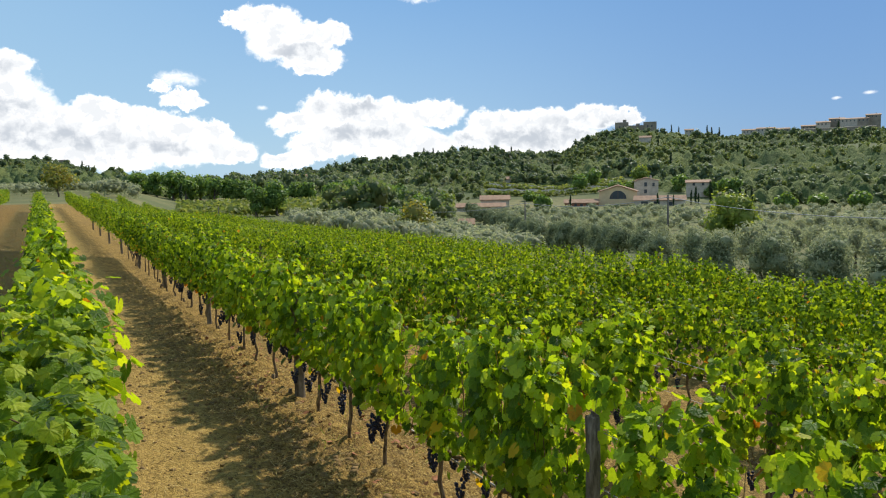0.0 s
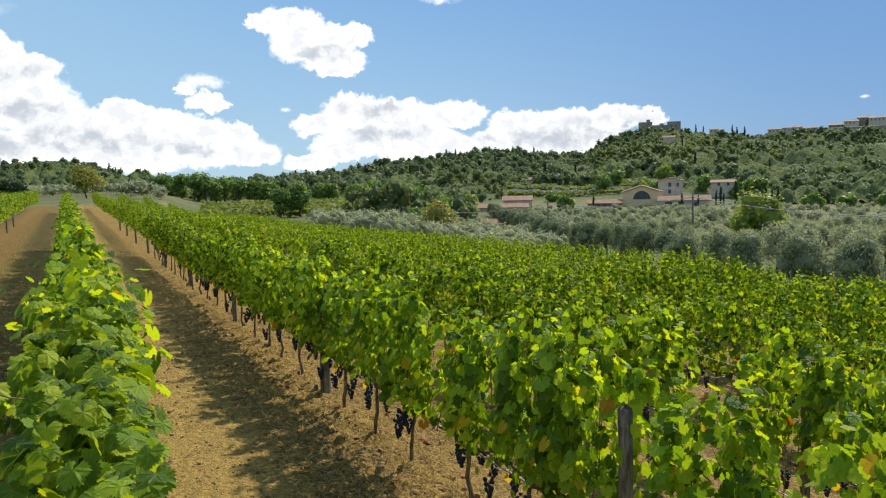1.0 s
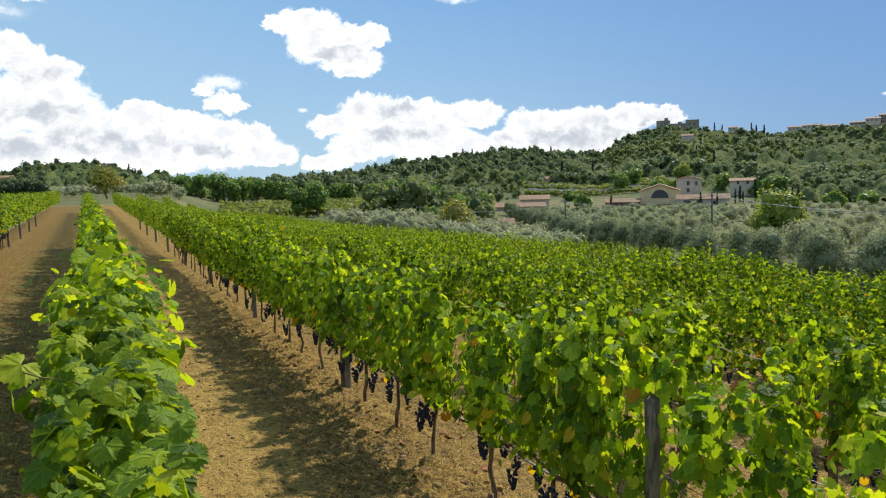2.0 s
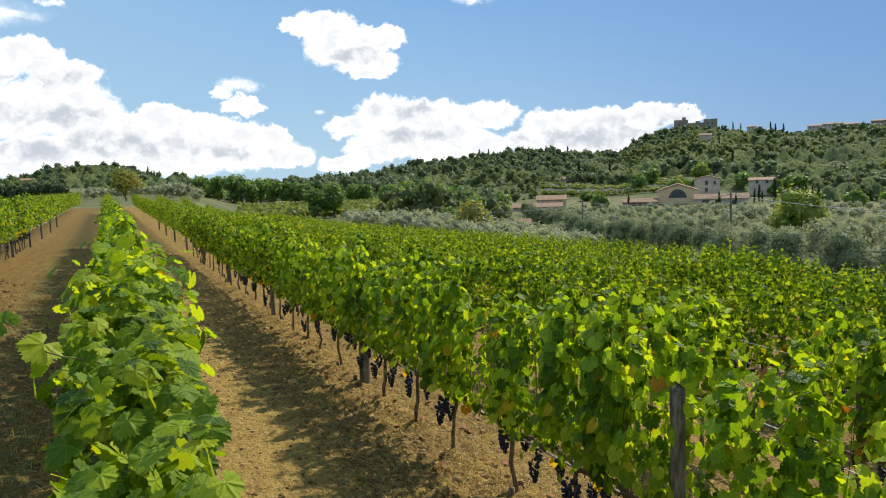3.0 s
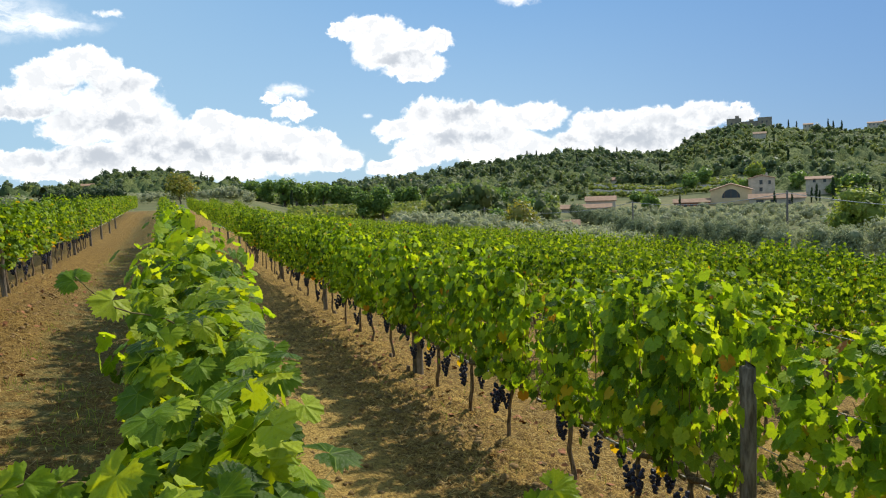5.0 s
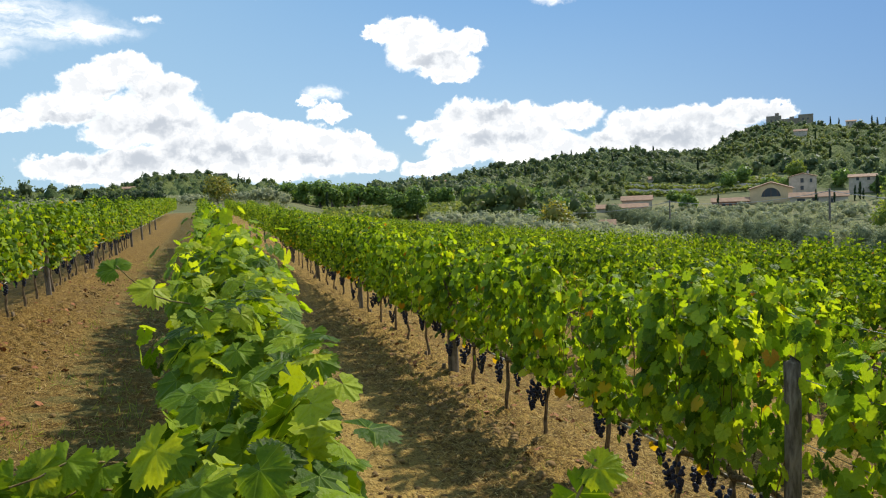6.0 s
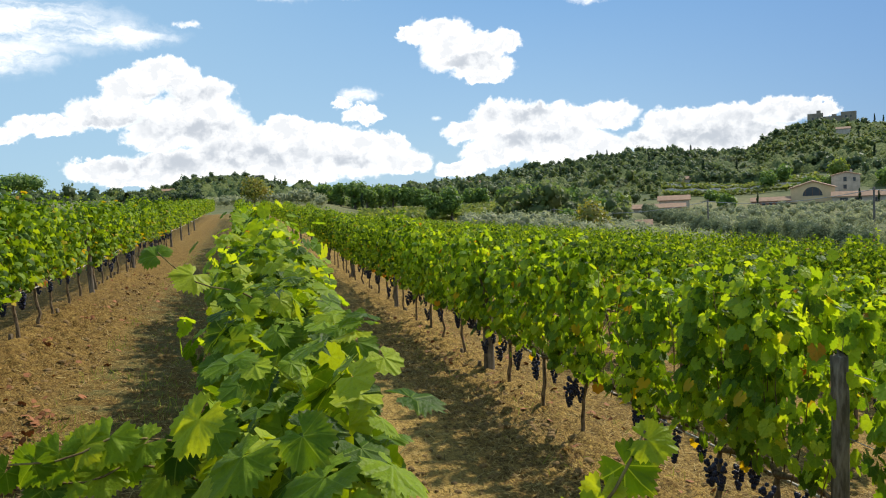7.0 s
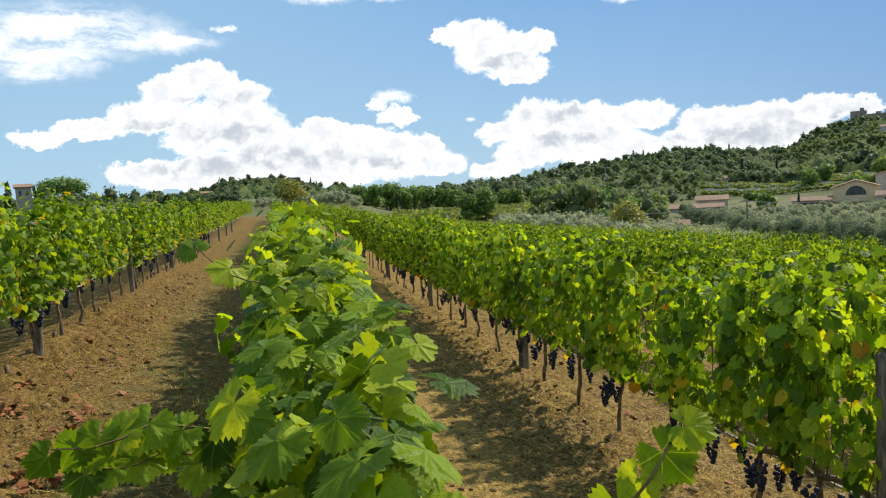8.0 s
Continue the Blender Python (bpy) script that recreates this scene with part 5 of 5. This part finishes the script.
def fortress():
    x, y, z = spot(41.9, 800)
    z = CAM0[2] + 800 * math.tan(radians(2.45))
    ob = thing("fortress", (x, y, z), "brown stone fortress with two square towers on the hilltop", "fortress")
    ob.rotation_euler = (0, 0, -radians(41.9))
    def block(nm, x0, x1, y0, y1, top, teeth=0):
        bm = bmesh.new()
        box(bm, x0, x1, y0, y1, -12, top)
        w = part(nm, bm, M_CASTLE, ob)
        if teeth:
            for i in range(teeth):
                bm = bmesh.new()
                cx = x0 + (x1 - x0) * (i + 0.5) / teeth
                box(bm, cx - 0.7, cx + 0.7, y0, y0 + 1.0, top + 0.003, top + 1.1)
                part("merlon", bm, M_CASTLE, w)
    block("tower", -19.5, -6.5, -9, 6, 12.5)
    block("turret", -12.0, -8.5, -5, -1, 15.2)
    block("curtain_wall", -6.45, 8.0, -6, 4, 9.2)
    block("keep", 0.5, 4.5, -2, 3.9, 11.2)
    block("tower", 8.05, 20.5, -8, 6, 12.2)
    for wx, wz in ((-15, 7), (-11, 7), (-2, 5), (3, 5), (12, 7), (16, 7)):
        bm = bmesh.new()
        yy = -9.1 if wx < -6 else (-6.1 if wx < 8 else -8.1)
        box(bm, wx - 0.6, wx + 0.6, yy, yy + 0.5, wz, wz + 1.8)
        part("window", bm, M_GLASSY, ob)


fortress()


def town():
    g = np.random.default_rng(91)
    # azimuth, width, base and top elevation in degrees
    for a, w, e0, e1 in ((45.6, 9, 2.3, 2.72), (49.6, 16, 2.1, 2.55), (50.6, 18, 2.1, 2.62), (51.6, 15, 2.1, 2.55), (53.3, 16, 2.2, 2.66), (54.1, 13, 2.2, 2.86), (54.9, 14, 2.2, 3.05),
                         (55.6, 15, 2.2, 3.0), (56.3, 14, 2.2, 3.0), (57.0, 13, 2.2, 3.2), (53.9, 44, 1.9, 2.42), (56.0, 36, 1.9, 2.45)):
        dist = 860 + (20 if w > 30 else 0) * -1 + g.uniform(0, 12)
        z0 = CAM0[2] + dist * math.tan(radians(e0)) - 3
        h = dist * (math.tan(radians(e1)) - math.tan(radians(e0))) + 3
        if w > 30:
            house("town_wall", a, dist, w, 4, h, 0.3, M_CASTLE, "long stone rampart below the hilltop village", False, base=z0, flat=True, category="wall")
        else:
            wins = [(q, h - 3.4, 1.1, 1.6) for q in np.arange(-w / 2 + 2.2, w / 2 - 1, 3.4)]
            house("village_house", a, dist, w, 9, h - 1.0, 1.2, M_CASTLE if g.random() < 0.6 else M_STONE, "stone village house with a tiled roof on the hilltop", False, base=z0, windows=wins, chimney=g.random() < 0.5)


town()


# ---- poles and cables ----
def utility_line():
    tops = []
    for a, r, e, lean in ((66.0, 62, -3.35, 0.0), (44.3, 88, -2.03, 0.0), (34.0, 112, -2.32, 0.02), (23.2, 128, -2.35, 0.0), (18.6, 150, -2.2, 0.0)):
        x, y, z = spot(a, r)
        top = CAM0[2] + r * math.tan(radians(e))
        ob = thing("utility_pole", (x, y, z), "slim grey utility pole carrying a cable over the olives", "utility pole", "poles of the cable line")
        h = top - z
        piece("shaft", tube_mesh("shaft", [tube([(0, 0, -0.5), (lean, 0, h * 0.5), (2 * lean, 0, h + 0.25)], [0.14, 0.115, 0.09], 8)]), M_CONCRETE, ob)
        bm = bmesh.new()
        box(bm, -0.22, 0.22, -0.05, 0.05, h - 0.08, h)
        part("bracket", bm, M_METALPOST, ob)
        tops.append(np.array([x + 2 * lean, y, top]))
    for i, (p0, p1) in enumerate(zip(tops, tops[1:])):
        f = np.linspace(0, 1, 17)[:, None]
        pts = p0 + (p1 - p0) * f
        pts[:, 2] -= (0.9, 0.75, 1.1, 1.0)[i] * 4 * (f * (1 - f))[:, 0]
        ob = new("overhead_cable", tube_mesh("overhead_cable", [tube(pts, 0.035, 5)]))
        ob.data.materials.append(M_CABLE)
        tagged(ob, "pale overhead cable sagging between utility poles", "cable", "spans of the cable line")
    x, y, z = spot(11.5, 118)
    ob = thing("utility_pole", (x, y, z), "slim grey pole at the edge of a far field", "utility pole", "poles of the cable line")
    piece("shaft", tube_mesh("shaft", [tube([(0, 0, -0.3), (0.03, 0, 2), (0.1, 0, 3.3)], [0.08, 0.07, 0.05], 6)]), M_CONCRETE, ob)


utility_line()


# ---- far vineyards: the field in the valley and the terraces over the farm ----
def far_vines():
    g = np.random.default_rng(13)
    spots = []
    for row in range(16):
        for i in range(140):
            a = 8.8 + i * 0.09
            x, y, z = spot(a, 160 + row * 5.6)
            spots.append((x, y, z + g.uniform(0.3, 1.5), 1.0))
            spots.append((x + g.normal(0, 0.3), y + g.normal(0, 0.3), z + g.uniform(0.5, 1.6), 1.0))
    for k, r in enumerate((318, 324, 338, 345, 362, 368, 385, 391)):
        for i in range(360):
            a = 31.0 + i * 0.030
            if a > 42.0 - 0.012 * (r - 318):
                continue
            x, y, z = spot(a, r)
            spots.append((x, y, z + g.uniform(0.2, 1.7), 1.4))
    q = np.array(spots)
    n = len(q)
    v, f = scatter(*SPRIG, q[:, :3], g.normal(0, 0.5, (n, 3)) + (0, 0, 0.7), g.normal(0, 1, (n, 3)), q[:, 3] * g.uniform(0.7, 1.4, n))
    ob = piece("far_vineyard", mesh_np("far_vineyard", v, f), M_WOODS_PALE)
    tagged(ob, "rows of green vines in the valley and on the terraces", "vineyard", kind="stuff")
    for r in (331, 353, 377):
        aa = np.arange(31.2, 40.5, 0.4)
        pts = np.array([spot(a, r) for a in aa])
        vs, fs = [], []
        for i, q in enumerate(pts):
            top = 1.5 + 0.3 * math.sin(i * 1.7)
            vs += [(q[0], q[1], q[2] - 1), (q[0], q[1], q[2] + top), (q[0] + 0.4, q[1] + 0.5, q[2] + top), (q[0] + 0.4, q[1] + 0.5, q[2] - 1)]
            if i:
                b = 4 * (i - 1)
                for j in range(3):
                    fs.append((b + j, b + 4 + j, b + 5 + j, b + 1 + j))
        ob = piece("terrace_wall", mesh_np("terrace_wall", vs, fs), M_STONE)
        tagged(ob, "low dry stone wall of a vine terrace", "terrace wall", "walls of the terraces", "structure")


far_vines()


# ---- litter on the ground ----
def ground_litter():
    g = np.random.default_rng(17)

    def places(n, x0, x1, y0, y1, bias=None):
        x = g.uniform(x0, x1, n) if bias is None else np.clip(g.choice(bias, n) + g.normal(0, 0.3, n), x0, x1)
        y = y0 + (y1 - y0) * g.random(n) ** 1.6
        return np.stack([x, y, height(x, y) + 0.012 + 0.05 * np.exp(-((x - 3.0) / 0.33) ** 2) + 0.05 * np.exp(-((x + 1.75) / 0.33) ** 2)], 1)

    # straw
    q = np.concatenate([places(52000, 2.1, 4.6, -2, 13), places(46000, -1.7, 2.3, -2, 14), places(7000, -1.9, -1.2, -1, 16)])
    n = len(q)
    v, f = scatter(np.array([(-0.03, -0.5, 0), (0.03, -0.5, 0), (0.03, 0.5, 0.02), (-0.03, 0.5, 0.02)], float), np.array([(0, 1, 2, 3)]), q, g.normal(0, 0.25, (n, 3)) + (0, 0, 1), g.normal(0, 1, (n, 3)) * (1, 1, 0.15), g.uniform(0.02, 0.09, n))
    tagged(piece("straw", mesh_np("straw", v, f), M_STRAW), "short dry straw strewn over the soil", "straw", kind="stuff")
    # clods
    q = np.concatenate([places(1800, -2.2, -0.9, -1, 16, [-1.6, -1.35]), places(2600, 2.0, 3.4, -2, 13, [2.4, 2.7, 2.9]), places(2100, 0.9, 2.4, -2, 12), places(900, -1.2, 0.2, -2, 12)])
    cv, cf = ico(1)
    items = []
    for at in q:
        sc = (0.006 + (0.040 if abs(at[0] + 1.5) < 0.35 or abs(at[0] - 2.75) < 0.35 else 0.024) * g.random() ** 2.2) * np.array([1, g.uniform(0.6, 1.3), g.uniform(0.5, 0.9)])
        bump = 1 + 0.25 * np.sin(cv @ g.normal(0, 3, (3, 1)))
        items.append((cv * bump * sc + at - (0, 0, 0.012), cf))
    v, f = join_np(items)
    tagged(piece("soil_clods", mesh_np("soil_clods", v, f), M_CLOD), "crumbled clods of dry brown earth along the vines", "soil clods", kind="stuff")
    # fallen leaves
    q = np.concatenate([places(150, -2.0, -0.8, 3, 16, [-1.5, -1.1]), places(220, 2.1, 3.8, 2, 13, [3.0, 3.3])])
    for cx, cy, k in ((-1.52, 6.4, 30), (-1.44, 5.7, 35), (-0.92, 4.4, 40), (-1.0, 5.2, 16), (-0.93, 5.7, 14), (-1.45, 8.3, 14), (-1.4, 10.0, 12)):
        hx, hy = cx + g.normal(0, 0.07, k), cy + g.normal(0, 0.1, k)
        q = np.concatenate([q, np.stack([hx, hy, height(hx, hy) + 0.02 + 0.03 * g.random(k)], 1)])
    n = len(q)
    v, f = scatter(*LEAF1, q + (0, 0, 0.012), g.normal(0, 0.5, (n, 3)) + (0, 0, 1), g.normal(0, 1, (n, 3)), g.uniform(0.03, 0.065, n))
    tagged(piece("fallen_leaves", mesh_np("fallen_leaves", v, f), M_DRYLEAF), "curled red-brown fallen vine leaves", "fallen leaves", kind="stuff")
    # grass
    q = np.concatenate([places(5200, -0.95, 0.2, 2.2, 24), places(500, 2.3, 3.6, 3, 12)])
    tuft = np.array([noise.noise(Vector((x * 2.2, y * 2.2, 5.0))) for x, y, z in q]) > 0.05
    q = q[tuft]
    n = len(q)
    v, f = scatter(np.array([(-0.04, 0, 0), (0.04, 0, 0), (0.02, 1, 0.15), (-0.02, 1, 0.15)], float), np.array([(0, 1, 2, 3)]), q, g.normal(0, 1, (n, 3)) * (1, 1, 0.2), g.normal(0, 0.5, (n, 3)) + (0, 0, 0.7), g.uniform(0.03, 0.08, n))
    tagged(piece("grass", mesh_np("grass", v, f), M_PALE), "sparse green grass along the path", "grass", kind="stuff")


ground_litter()
